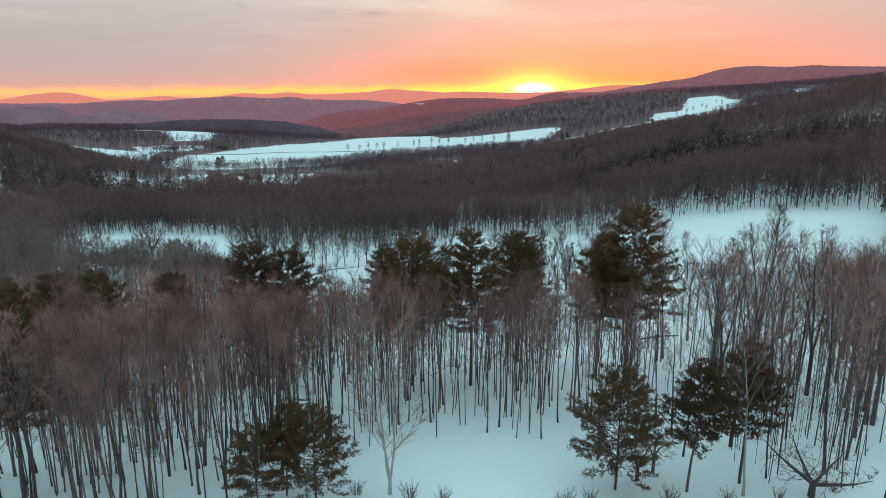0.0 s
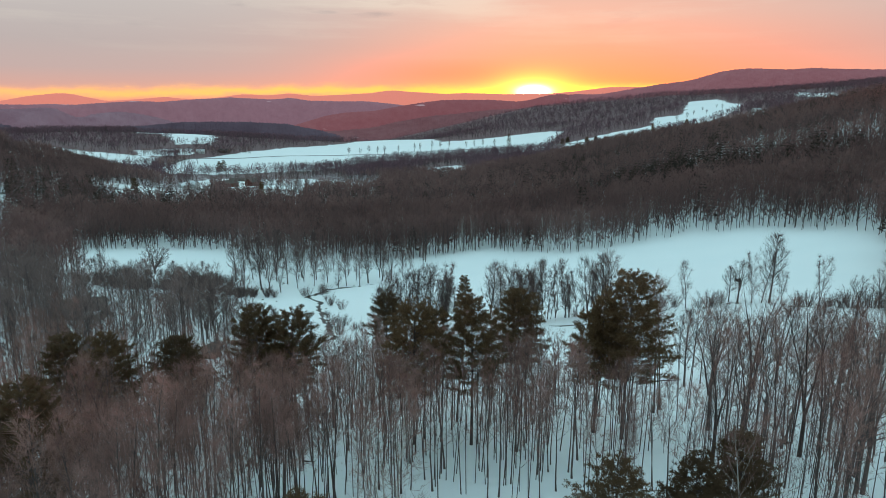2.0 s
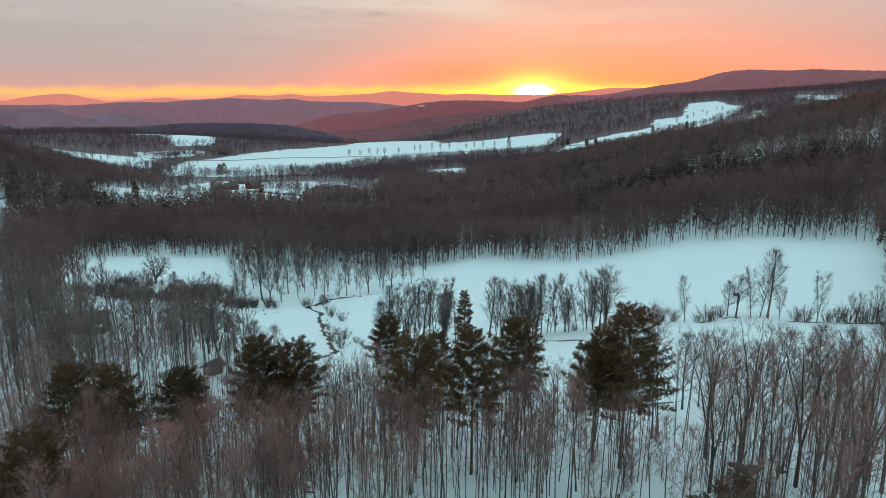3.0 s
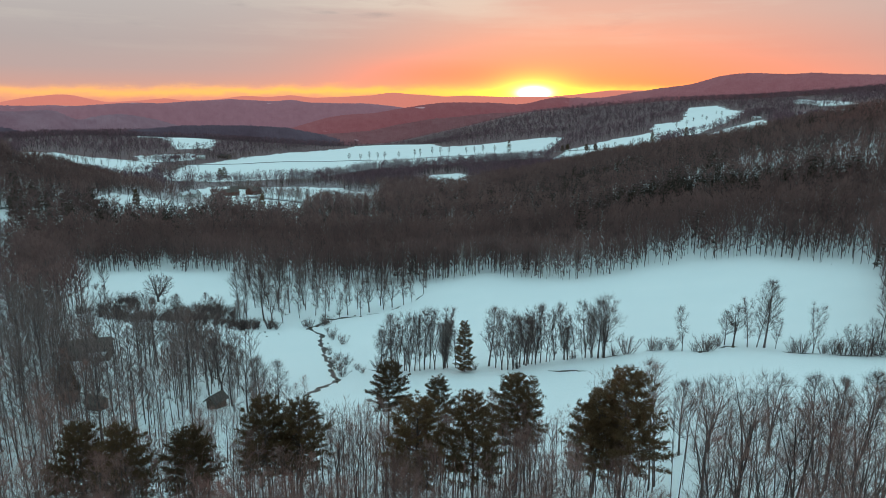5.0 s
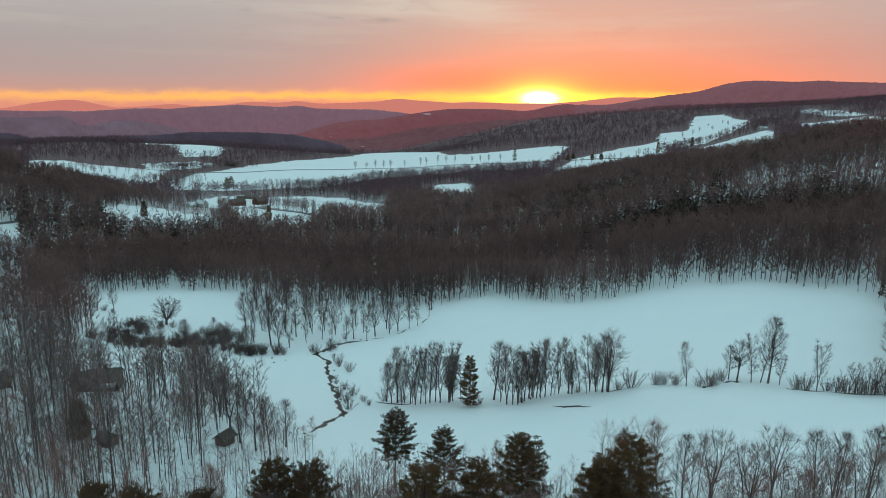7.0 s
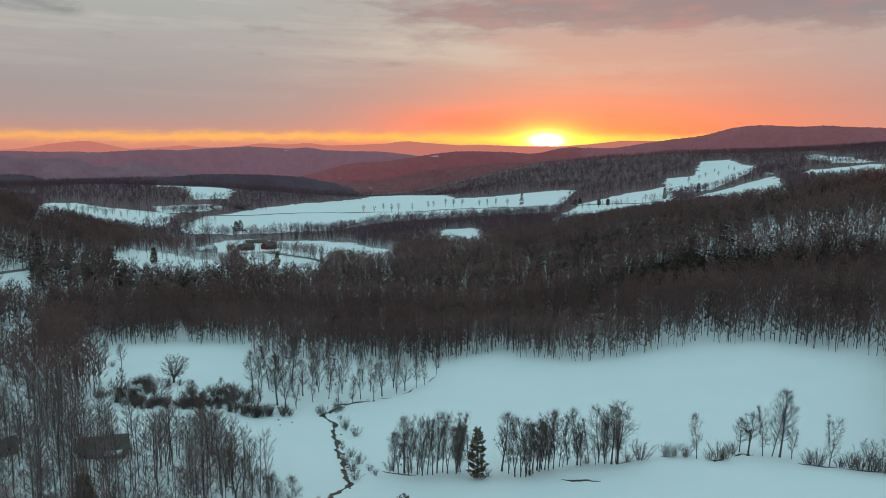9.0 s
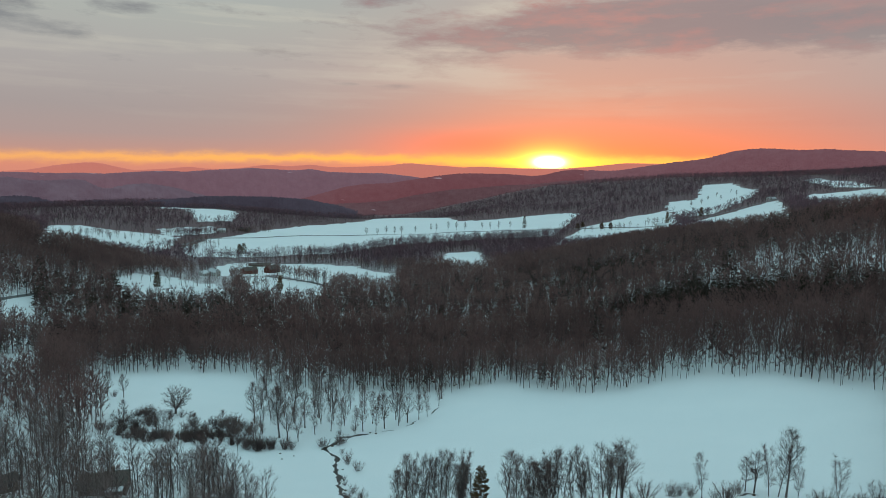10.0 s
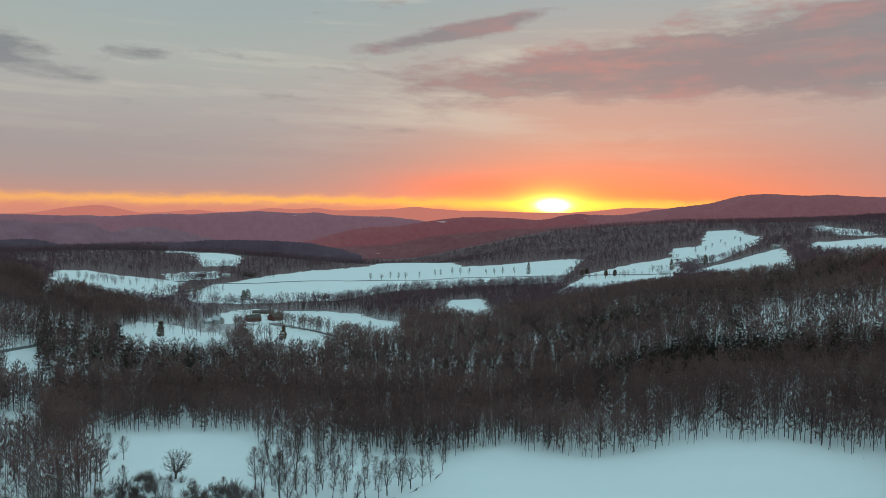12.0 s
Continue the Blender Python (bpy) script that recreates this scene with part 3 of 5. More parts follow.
def bare_tree_meshes(seed, height, girth, clear, width, limbs, angle=50, forks=1, split=0.0, lean=0.2, twig=0.028, subs=5, twigs=6, wander=0.08):
    """Trunk and crown meshes of a leafless tree at the origin; the limbs fill a rounded crown."""
    rng = np.random.RandomState(seed)
    centre = np.array([0, 0, height * (1 + clear) / 2])
    size = np.array([width, width, height * (1 - clear) / 2 * 1.03])

    def room(p, d):
        a, b = (p - centre) / size, d / size
        aa, bb, cc = b @ b, 2 * a @ b, a @ a - 1
        disc = bb * bb - 4 * aa * cc
        return max((-bb + math.sqrt(disc)) / (2 * aa), 0.0) if disc > 0 else 0.0

    stems, limb, fine, leaders = [], [], [], []
    if forks == 1:
        leaders.append((bough(rng, (0, 0, -0.4), np.array([0, 0, 1.0]) + rng.normal(0, 0.025, 3), height + 0.3, 10, 0.06, 0.04), clear, girth))
    else:
        crotch = np.array([0, 0, height * split])
        stems.append((np.array([0, 0, -0.4]), crotch, girth * 1.25, girth * 0.95))
        for f in range(forks):
            az = f * 6.283 / forks + rng.uniform(-0.4, 0.4)
            tilt = lean * rng.uniform(0.5, 1.3)
            way = np.array([math.cos(az) * tilt, math.sin(az) * tilt, 1.0])
            way = way / np.linalg.norm(way)
            length = max(room(crotch + way * 0.3, way), height * (1 - split) * 0.6) * rng.uniform(0.85, 1.0)
            leaders.append((bough(rng, crotch - way * 0.1, way, length, 10, 0.035, 0.055), max((clear - split) / (1 - split), 0.08), girth * 0.78))
    for stem, low, thick in leaders:
        rad = [thick * (1 - 0.9 * (i / 10) ** 0.85) * (1.3 if i == 0 and forks == 1 else 1) for i in range(11)]
        stems += [(stem[i], stem[i + 1], rad[i], rad[i + 1]) for i in range(10)]
        count = limbs // forks
        for k in range(count):
            u = low + (0.98 - low) * (k + rng.uniform(0, 1)) / count
            i = min(int(u * 10), 9)
            at = stem[i] + (stem[i + 1] - stem[i]) * (u * 10 - i)
            az = k * 2.4 + rng.uniform(-0.6, 0.6)
            a = radians(angle * rng.uniform(0.75, 1.25)) * (1.12 - 0.5 * u)
            along = stem[i + 1] - stem[i]
            way = np.array([math.cos(az) * math.sin(a), math.sin(az) * math.sin(a), math.cos(a)]) + 0.5 * along / np.linalg.norm(along) * np.array([1, 1, 0])
            way = way / np.linalg.norm(way)
            length = max(min(room(at, way), height * 0.42) * rng.uniform(0.72, 1.02), 0.5)
            b = bough(rng, at, way, length, 4, 0.07, wander)
            r = max(rad[i] * rng.uniform(0.34, 0.52) * min(1.0, 0.5 + length / (2.2 * width)), 0.014)
            limb += [(b[j], b[j + 1], r * (1 - j * 0.22), r * (1 - (j + 1) * 0.22)) for j in range(4)]
            for _ in range(subs):
                q = rng.uniform(0.15, 1.0) ** 0.8
                j = min(int(q * 4), 3)
                o = b[j] + (b[j + 1] - b[j]) * (q * 4 - j)
                d = (b[j + 1] - b[j]) / max(np.linalg.norm(b[j + 1] - b[j]), 1e-6) + rng.normal(0, 0.5, 3) + np.array([0, 0, 0.12])
                d = d / np.linalg.norm(d)
                reach = (0.30 + 0.5 * min(room(o, d), length)) * rng.uniform(0.6, 1.05)
                twiglet = bough(rng, o, d, reach, 2, 0.08, 0.13)
                rs = max(r * 0.38 * (1.1 - 0.6 * q), 0.010)
                limb += [(twiglet[0], twiglet[1], rs, rs * 0.7), (twiglet[1], twiglet[2], rs * 0.7, rs * 0.3)]
                for _ in range(twigs):
                    q2 = rng.uniform(0.1, 1.0)
                    o2 = twiglet[0] + (twiglet[2] - twiglet[0]) * q2
                    d2 = d + rng.normal(0, 0.5, 3) + np.array([0, 0, 0.15])
                    fine.append((o2, o2 + d2 / np.linalg.norm(d2) * rng.uniform(0.5, 1.8) * min(1.0, height / 14)))
    sv, st = tubes([s[0] for s in stems], [s[1] for s in stems], [s[2] for s in stems], [s[3] for s in stems], 6)
    lv, lt = tubes([s[0] for s in limb], [s[1] for s in limb], [s[2] for s in limb], [s[3] for s in limb], 3)
    fv, ft = blades([f[0] for f in fine], [f[1] for f in fine], np.full(len(fine), twig), rng)
    return (sv, st), merge((lv, lt, 0), (fv, ft, 1))


def bare_tree(name, seed, label, group, bark=None, fine=None, **kw):
    (sv, st), (cv, ct, ci) = bare_tree_meshes(seed, **kw)
    tree = tagged(new(name), label, "tree", group)
    trunk = new("trunk", solid("trunk", sv, st, [bark or BARK]))
    crown = new("crown", solid("crown", cv, ct, [bark or BARK, fine or TWIG], ci))
    trunk.parent = crown.parent = tree
    return tree


def pine(name, seed, height, radius, label, group, first=0.18, whorls=20, dense=1.0, needle=(0.14, 0.36), wide=0.040, tuft=11):
    """A white pine: straight trunk, level whorls of limbs, fine needle tufts massed along them."""
    rng = np.random.RandomState(seed)
    stem = bough(rng, (0, 0, -0.4), (0, 0, 1), height, 8, 0.1, 0.02)
    girth = height * 0.011
    rad = [girth * (1 - 0.9 * i / 8) for i in range(9)]
    sv, st = tubes(stem[:-1], stem[1:], rad[:-1], rad[1:], 6)
    limb, core, head = [], [], []
    for k in range(whorls):
        u = min(max(first + (0.985 - first) * (k + rng.uniform(-0.3, 0.3)) / whorls, first), 0.985)
        i = min(int(u * 8), 7)
        at = stem[i] + (stem[i + 1] - stem[i]) * (u * 8 - i)
        q = (u - first) / (1 - first)
        reach = radius * (min(1.0, 0.55 + 1.9 * q) * (1 - q) ** 0.62 + 0.05) * rng.uniform(0.82, 1.1)
        count = rng.randint(6, 9)
        for s in range(count):
            az = (s + rng.uniform(-0.4, 0.4)) * 6.283 / count + k * 1.1
            length = reach * rng.uniform(0.62, 1.08)
            b = bough(rng, at + np.array([0, 0, rng.normal(0, 0.2)]), (math.cos(az), math.sin(az), rng.uniform(-0.12, 0.2) + 0.6 * q), length, 3, 0.05, 0.10)
            r = 0.016 + 0.028 * (1 - q) * height / 18
            limb += [(b[j], b[j + 1], r * (1 - 0.28 * j), r * (1 - 0.28 * (j + 1))) for j in range(3)]
            for _ in range(int(max(5, length * 5.0 * dense))):
                t = rng.uniform(0.18, 1.0) ** 0.75
                j = min(int(t * 3), 2)
                o = b[j] + (b[j + 1] - b[j]) * (t * 3 - j)
                turn = az + rng.choice((-1, 1)) * rng.uniform(0.1, 1.2)
                way = np.array([math.cos(turn), math.sin(turn), rng.uniform(-0.1, 0.45)])
                far = (0.27 * length * (1.15 - t) + 0.2) * rng.uniform(0.5, 1.2)
                for w in (0.3, 0.65, 1.0):
                    core.append(o + way * far * w + rng.normal(0, 0.07, 3))
                    head.append(way)
    core, head = np.repeat(np.array(core), tuft, 0), np.repeat(np.array(head), tuft, 0)
    d = head * 0.7 + rng.normal(0, 0.7, core.shape) + np.array([0, 0, 0.35])
    d = d / np.linalg.norm(d, axis=1, keepdims=True)
    nv, ntr = blades(core, core + d * rng.uniform(*needle, (len(core), 1)), rng.uniform(0.6, 1.3, len(core)) * wide, rng)
    lv, lt = tubes([s[0] for s in limb], [s[1] for s in limb], [s[2] for s in limb], [s[3] for s in limb], 3)
    tree = tagged(new(name), label, "tree", group)
    trunk = new("trunk", solid("trunk", np.concatenate([sv, lv]), np.concatenate([st, lt + len(sv)]), [BARK]))
    crown = new("crown", solid("crown", nv, ntr, [NEEDLE]))
    trunk.parent = crown.parent = tree
    return tree


def put(ob, x, y, turn=0.0, size=1.0, lean=0.0):
    ob.matrix_basis = pose(x, y, gz(x, y), lean, 0, turn) @ Matrix.Diagonal((size, size, size, 1))
    return ob


def put_copy(ob, x, y, turn=0.0, size=1.0, lean=0.0):
    c = copy_thing(ob, Matrix())
    return put(c, x, y, turn, size, lean)


# ---------------------------------------------------------------- woods too many to count
def young(x, y):
    """Lower, younger growth along the near side of the valley field."""
    return np.where((y > 84) & (y < 145) & (x > -50) & (x < 110), np.where(x < 28, 0.56, 0.74), np.where((y < 85) & (x < 28), 0.82, 1.0))


def wood_template(rng, height, trunk_r, limbs, tufts, twig_w, twig_l, crown, start, far):
    """One leafless tree for the woods: trunk, ascending limbs, and twigs in tufts that round out the crown."""
    centre, size = np.array([0, 0, height * (1 + start) / 2]), np.array([crown, crown, height * (1 - start) / 2])
    bend = rng.normal(0, 0.02 * height, 3) * np.array([1, 1, 0])
    foot, mid, top = np.array([0, 0, -0.4]), np.array([0, 0, height * 0.5]) + bend, np.array([0, 0, height * 0.97]) + bend * 1.6
    if far:
        v0, t0 = blades(foot, top, trunk_r * 2, rng)
    else:
        v0, t0 = tubes([foot, mid], [mid, top], [trunk_r, trunk_r * 0.68], [trunk_r * 0.68, trunk_r * 0.1], 3)
    f = start + (0.95 - start) * (np.arange(limbs) + rng.uniform(0, 1, limbs)) / limbs
    at = np.where(f[:, None] < 0.5, foot + (mid - foot) * (f[:, None] / 0.5), mid + (top - mid) * (f[:, None] / 0.5 - 1))
    az = np.arange(limbs) * 2.4 + rng.uniform(-0.6, 0.6, limbs)
    a = np.radians(rng.uniform(28, 58, limbs)) * (1.15 - 0.4 * f)
    way = np.stack([np.cos(az) * np.sin(a), np.sin(az) * np.sin(a), np.cos(a)], -1)
    p, q = (at - centre) / size, way / size
    aa, bb, cc = (q * q).sum(1), 2 * (p * q).sum(1), (p * p).sum(1) - 1
    reach = (-bb + np.sqrt(np.maximum(bb * bb - 4 * aa * cc, 0))) / (2 * aa)
    reach = np.clip(reach, 0.6, height * 0.45) * rng.uniform(0.7, 1.05, limbs)
    v1, t1 = blades(at, at + way * reach[:, None], trunk_r * rng.uniform(0.5, 0.9, limbs), rng)
    o, w, r = np.repeat(at, tufts, 0), np.repeat(way, tufts, 0), np.repeat(reach, tufts)
    m = len(o)
    base = o + w * (r * rng.uniform(0.3, 1.0, m) ** 0.7)[:, None]
    d = w + rng.normal(0, 0.48, (m, 3)) + np.array([0, 0, 0.3])
    d = d / np.linalg.norm(d, axis=1, keepdims=True)
    v2, t2 = blades(base, base + d * (twig_l * rng.uniform(0.5, 1.25, m))[:, None], twig_w * rng.uniform(0.6, 1.3, m), rng)
    return merge((v0, t0, 0), (v1, t1, 0), (v2, t2, 1))


def stamp(xy, rng, templates, scale, tone):
    """Sets the templates down at many places, each turned, scaled and with a tone of its own."""
    z = ground(xy[:, 0], xy[:, 1])
    kind = rng.randint(0, len(templates), len(xy))
    turn, squat = rng.uniform(0, 6.283, len(xy)), rng.uniform(0.88, 1.14, len(xy))
    pieces, tones = [], []
    for k, (v, t, ix) in enumerate(templates):
        at = np.where(kind == k)[0]
        if not len(at):
            continue
        c, s, g = np.cos(turn[at])[:, None], np.sin(turn[at])[:, None], scale[at][:, None]
        x = (v[None, :, 0] * c - v[None, :, 1] * s) * g * squat[at][:, None] + xy[at, 0][:, None]
        y = (v[None, :, 0] * s + v[None, :, 1] * c) * g * squat[at][:, None] + xy[at, 1][:, None]
        h = v[None, :, 2] * g + z[at][:, None]
        tris = (np.arange(len(at)) * len(v))[:, None, None] + t[None]
        pieces.append((np.stack([x, y, h], -1).reshape(-1, 3), tris.reshape(-1, 3), np.tile(ix, len(at))))
        tones.append(np.repeat(tone[at], len(v)))
    v = np.concatenate([p[0] for p in pieces])
    shift = np.cumsum([0] + [len(p[0]) for p in pieces])
    t = np.concatenate([p[1] + shift[i] for i, p in enumerate(pieces)])
    return v, t, np.concatenate([p[2] for p in pieces]), np.concatenate(tones)


def toned(name, made, mats, label):
    v, t, ix, tone = made
    me = solid(name, v, t, mats, ix)
    me.attributes.new("tone", "FLOAT", "POINT").data.foreach_set("value", tone.astype(np.float32))
    return tagged(new(name, me), label, "woods", kind="stuff")


def tree_tone(xy, rng, s):
    return np.clip(0.5 * rng.uniform(0, 1, len(xy)) + 0.5 * wood_noise(xy[:, 0], xy[:, 1], s), 0, 1)


def wood_stuff(name, xy, rng, height, trunk_r, limbs, tufts, twig_w, twig_l, label, crown=2.6, start=0.36, far=False, bark=None, fine=None):
    tall = 0.5 * (height[0] + height[1])
    kinds = [wood_template(rng, tall, trunk_r * rng.uniform(0.75, 1.3), limbs, tufts, twig_w, twig_l, crown * rng.uniform(0.8, 1.25), start * rng.uniform(0.8, 1.2), far) for _ in range(9)]
    scale = rng.uniform(*height, len(xy)) / tall * young(xy[:, 0], xy[:, 1])
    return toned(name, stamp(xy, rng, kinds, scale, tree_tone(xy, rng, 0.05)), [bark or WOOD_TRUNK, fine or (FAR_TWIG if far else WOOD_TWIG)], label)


def conifer_template(rng, height, boughs, girth, spire):
    """One evergreen: a stem with whorls of broad sprays; spire 1 is a spruce point, lower is a rounder pine."""
    v0, t0 = tubes([(0, 0, -0.4)], [(0, 0, height)], [0.2], [0.03], 3)
    rings = 13
    f = np.round(rng.uniform(0.14, 1.0, boughs) ** 0.85 * rings + rng.uniform(-0.25, 0.25, boughs)) / rings
    f = np.clip(f, 0.12, 0.985)
    az = rng.uniform(0, 6.283, boughs)
    lop = 1 + 0.25 * np.sin(az + rng.uniform(0, 6)) * rng.uniform(0.2, 1)
    length = height * girth * ((1 - f) ** (0.45 + 0.5 * spire) + 0.03) * rng.uniform(0.6, 1.12, boughs) * lop
    b = np.stack([np.cos(az) * length * 0.3, np.sin(az) * length * 0.3, f * height], -1) * np.array([1, 1, 1.0])
    d = np.stack([np.cos(az), np.sin(az), rng.normal(0.05, 0.25, boughs)], -1)
    v, t = blades(b, b + d * (length * 0.75)[:, None], length * rng.uniform(0.25, 0.5, boughs), rng, fan=True)
    return merge((v0, t0, 0), (v, t, 1))


def conifer_stuff(name, xy, rng, height, boughs, label, girth=0.22, sizes=(1.0, 0.8, 0.62)):
    tall = 0.5 * (height[0] + height[1])
    kinds = [conifer_template(rng, tall, boughs, girth * rng.uniform(0.8, 1.3), sp) for sp in (1.0, 0.7, 0.4, 0.2, 0.5, 0.9)]
    scale = rng.uniform(*height, len(xy)) / tall * rng.choice(sizes, len(xy))
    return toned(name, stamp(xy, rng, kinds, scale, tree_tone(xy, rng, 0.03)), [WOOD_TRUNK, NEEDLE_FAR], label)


def scatter(rng, r0, r1, per, half=41.0):
    """Random standing places between two distances, one to so many square metres."""
    area = radians(half) * (r1 * r1 - r0 * r0)
    n = int(area / per)
    r = np.sqrt(rng.uniform(r0 * r0, r1 * r1, n))
    b = np.radians(rng.uniform(-half, half, n))
    return np.stack([r * np.sin(b), r * np.cos(b)], -1)


def polar(x, y, r0, rw, b0, bw):
    r, b = np.hypot(x, y), np.degrees(np.arctan2(x, y))
    return np.exp(-(((r - r0) / rw) ** 2 + ((b - b0) / bw) ** 2))


def thin_wood(x, y):
    """Where the slope is only thinly wooded and the snow shows through."""
    a = polar(x, y, 515, 62, 26, 8)
    b = np.exp(-(((x + 255) / 45) ** 2 + ((y - 560) / 50) ** 2))
    e = np.exp(-(((x + 168) / 42) ** 2 + ((y - 225) / 60) ** 2))
    c = np.exp(-(((x + 430) / 130) ** 2 + ((y - 1060) / 130) ** 2))
    d = np.exp(-(((x + 290) / 130) ** 2 + ((y - 860) / 90) ** 2)) + np.exp(-(((x + 560) / 120) ** 2 + ((y - 1180) / 130) ** 2)) * 0.7
    return np.clip(a * 0.40 + polar(x, y, 650, 50, -35, 8) * 0.55 + b * 0.4 + e * 0.6 + c * 0.8 + d * 0.65, 0, 0.95)


def evergreen_share(x, y):
    a = np.exp(-(((x - 130) / 110) ** 2 + ((y - 560) / 130) ** 2)) * 0.55 + polar(x, y, 418, 24, 24, 8) * 0.8 + polar(x, y, 405, 26, 11, 5) * 0.55
    b = np.exp(-(((x + 225) / 80) ** 2 + ((y - 480) / 110) ** 2)) * 0.4
    c = np.exp(-(((x - 380) / 130) ** 2 + ((y - 640) / 120) ** 2)) * 0.6
    d = np.exp(-(((x + 60) / 90) ** 2 + ((y - 520) / 60) ** 2)) * 0.35
    return np.clip(a + b + c + d, 0.012, 0.8) * (0.3 + 1.4 * wood_noise(x, y, 0.045)) * (1 - polar(x, y, 515, 55, 26, 8))


def plant_woods():
    rng = np.random.RandomState(11)
    for r0, r1, per, kind in ((52, 118, 4.2, "edge"), (118, 240, 8, "near"), (240, 430, 10, "mid"), (430, 880, 25, "back"), (880, 1350, 42, "far"), (1350, 2450, 110, "distant")):
        xy = scatter(rng, r0, r1, per)
        x, y = xy[:, 0], xy[:, 1]
        jx, jy = x + rng.normal(0, 0.012 * r0, len(x)), y + rng.normal(0, 0.012 * r0, len(x))
        keep = ~in_field(jx, jy) & ~in_field(x, y)
        keep &= rng.uniform(0, 1, len(x)) > thin_wood(x, y)
        if kind == "edge":
            keep &= ~((y < 54) & (x > -6) & (x < 14)) & ~((y < 57) & (x >= 14) & (x < 26)) & ~((x > 12) & (rng.uniform(0, 1, len(x)) < 0.66)) & ~((y > 84) & (rng.uniform(0, 1, len(x)) < 0.55))
        keep &= ~((y > 84) & (y < 150) & (x > 26) & (rng.uniform(0, 1, len(x)) < 0.8))
        keep &= ~((y > 103) & (y < 150) & (x > -28) & (x < 130))
        keep &= np.hypot(x + 305, y - 772) > 34
        lane = np.degrees(np.arctan2(x, y))
        keep &= ~((np.abs(lane + 21.3) < 1.5) & (np.hypot(x, y) > 680) & (np.hypot(x, y) < 870))
        if kind == "near":
            keep &= (x > -35) | (rng.uniform(0, 1, len(x)) < 0.66)
        keep &= rng.uniform(0, 1, len(x)) < 0.74 + 0.4 * wood_noise(x, y, 0.03)
        xy = xy[keep]
        green = rng.uniform(0, 1, len(xy)) < (evergreen_share(xy[:, 0], xy[:, 1]) if r0 >= 240 else 0.0)
        bare, firs = xy[~green], xy[green]
        if kind == "edge":
            wood_stuff("bare_woods", bare, rng, (12, 17), 0.075, 15, 8, 0.034, 1.4, "slender bare trees between the foreground trunks", 2.0, 0.42, fine=NEAR_TWIG)
        elif kind == "near":
            wood_stuff("bare_woods", bare, rng, (10, 18), 0.12, 22, 16, 0.042, 1.7, "bare grey-brown woods standing in snow", 2.6, 0.26, fine=GREY_TWIG)
        elif kind == "mid":
            wood_stuff("bare_woods", bare, rng, (12, 19), 0.13, 13, 11, 0.145, 2.1, "dense bare brown woods behind the fields", 3.2, 0.16)
        elif kind == "back":
            wood_stuff("bare_woods", bare, rng, (13, 20), 0.16, 9, 6, 0.31, 2.6, "bare brown woods on the hillside", 3.6, 0.22)
        elif kind == "far":
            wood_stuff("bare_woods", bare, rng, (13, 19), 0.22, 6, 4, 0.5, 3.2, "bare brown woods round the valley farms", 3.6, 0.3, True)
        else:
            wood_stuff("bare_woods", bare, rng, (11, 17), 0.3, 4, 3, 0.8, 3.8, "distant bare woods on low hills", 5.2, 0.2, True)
        if len(firs):
            conifer_stuff("evergreen_woods", firs, rng, (16, 22), 150 if r0 < 400 else 115, "dark evergreens among the bare woods", 0.2)


plant_woods()


def plant_birches():
    """Pale-barked trees that stand out singly at the edge of the woods."""
    rng = np.random.RandomState(23)
    groups = ((57, 287, 10, 9), (75, 292, 16, 6), (165, 258, 22, 9), (-22, 318, 14, 7), (30, 305, 30, 10), (118, 300, 30, 9), (-140, 330, 30, 6), (-60, 320, 20, 5), (190, 300, 25, 8), (-35, 62, 14, 5), (8, 300, 9, 6))
    xy = np.concatenate([np.stack([rng.normal(x, r, n), rng.normal(y, r * 0.4, n)], -1) for x, y, r, n in groups])
    xy = xy[~in_field(xy[:, 0], xy[:, 1])]
    wood_stuff("pale_birches", xy, rng, (14, 19), 0.13, 18, 5, 0.06, 1.7, "pale-barked birches along the edge of the woods", 2.6, 0.4, False, BARK_PALE)


plant_birches()


def plant_saplings():
    """Thin saplings and brush on the open right side of the clearing."""
    rng = np.random.RandomState(31)
    x, y = rng.uniform(25, 48, 170), rng.uniform(47, 72, 170)
    keep = (x < y * 0.72) & (y > 45 + (48 - x) * 0.1)
    xy = np.stack([x[keep], y[keep]], -1)
    wood_stuff("saplings", xy, rng, (4, 10), 0.035, 9, 5, 0.025, 0.9, "thin bare saplings standing in the snow", 0.8, 0.25)


plant_saplings()


def plant_hedgerows():
    """Rows and knots of trees between the far meadows."""
    rng = np.random.RandomState(47)
    rows = (((-385, 985), (-100, 1005), 95, 7), ((-430, 985), (-470, 1110), 45, 14), ((-500, 1200), (-440, 1130), 30, 14), ((-250, 838), (-140, 722), 24, 3), ((-300, 880), (-250, 905), 16, 8), ((-560, 1190), (-500, 1330), 50, 16),
            ((-485, 1340), (-420, 1420), 40, 12), ((-240, 640), (-200, 700), 24, 9), ((180, 1330), (390, 1225), 40, 5), ((390, 1300), (455, 1262), 22, 4), ((480, 1330), (560, 1330), 20, 6), ((-340, 640), (-255, 690), 22, 5), ((-372, 765), (-335, 860), 30, 13), ((-560, 1200), (-500, 1320), 44, 20), ((-505, 1020), (-480, 1140), 34, 13), ((-150, 925), (-96, 908), 22, 8), ((-640, 1010), (-540, 1150), 34, 24), ((-310, 745), (-250, 790), 12, 6))
    xy = []
    for a, b, n, wide in rows:
        q = rng.uniform(0, 1, (n, 1))
        xy.append(np.array(a) * (1 - q) + np.array(b) * q + rng.normal(0, wide * 0.6, (n, 2)))
    wood_stuff("hedgerow_trees", np.concatenate(xy), rng, (8, 16), 0.2, 12, 6, 0.2, 2.3, "bare trees in rows between the far meadows", 3.4, 0.25)


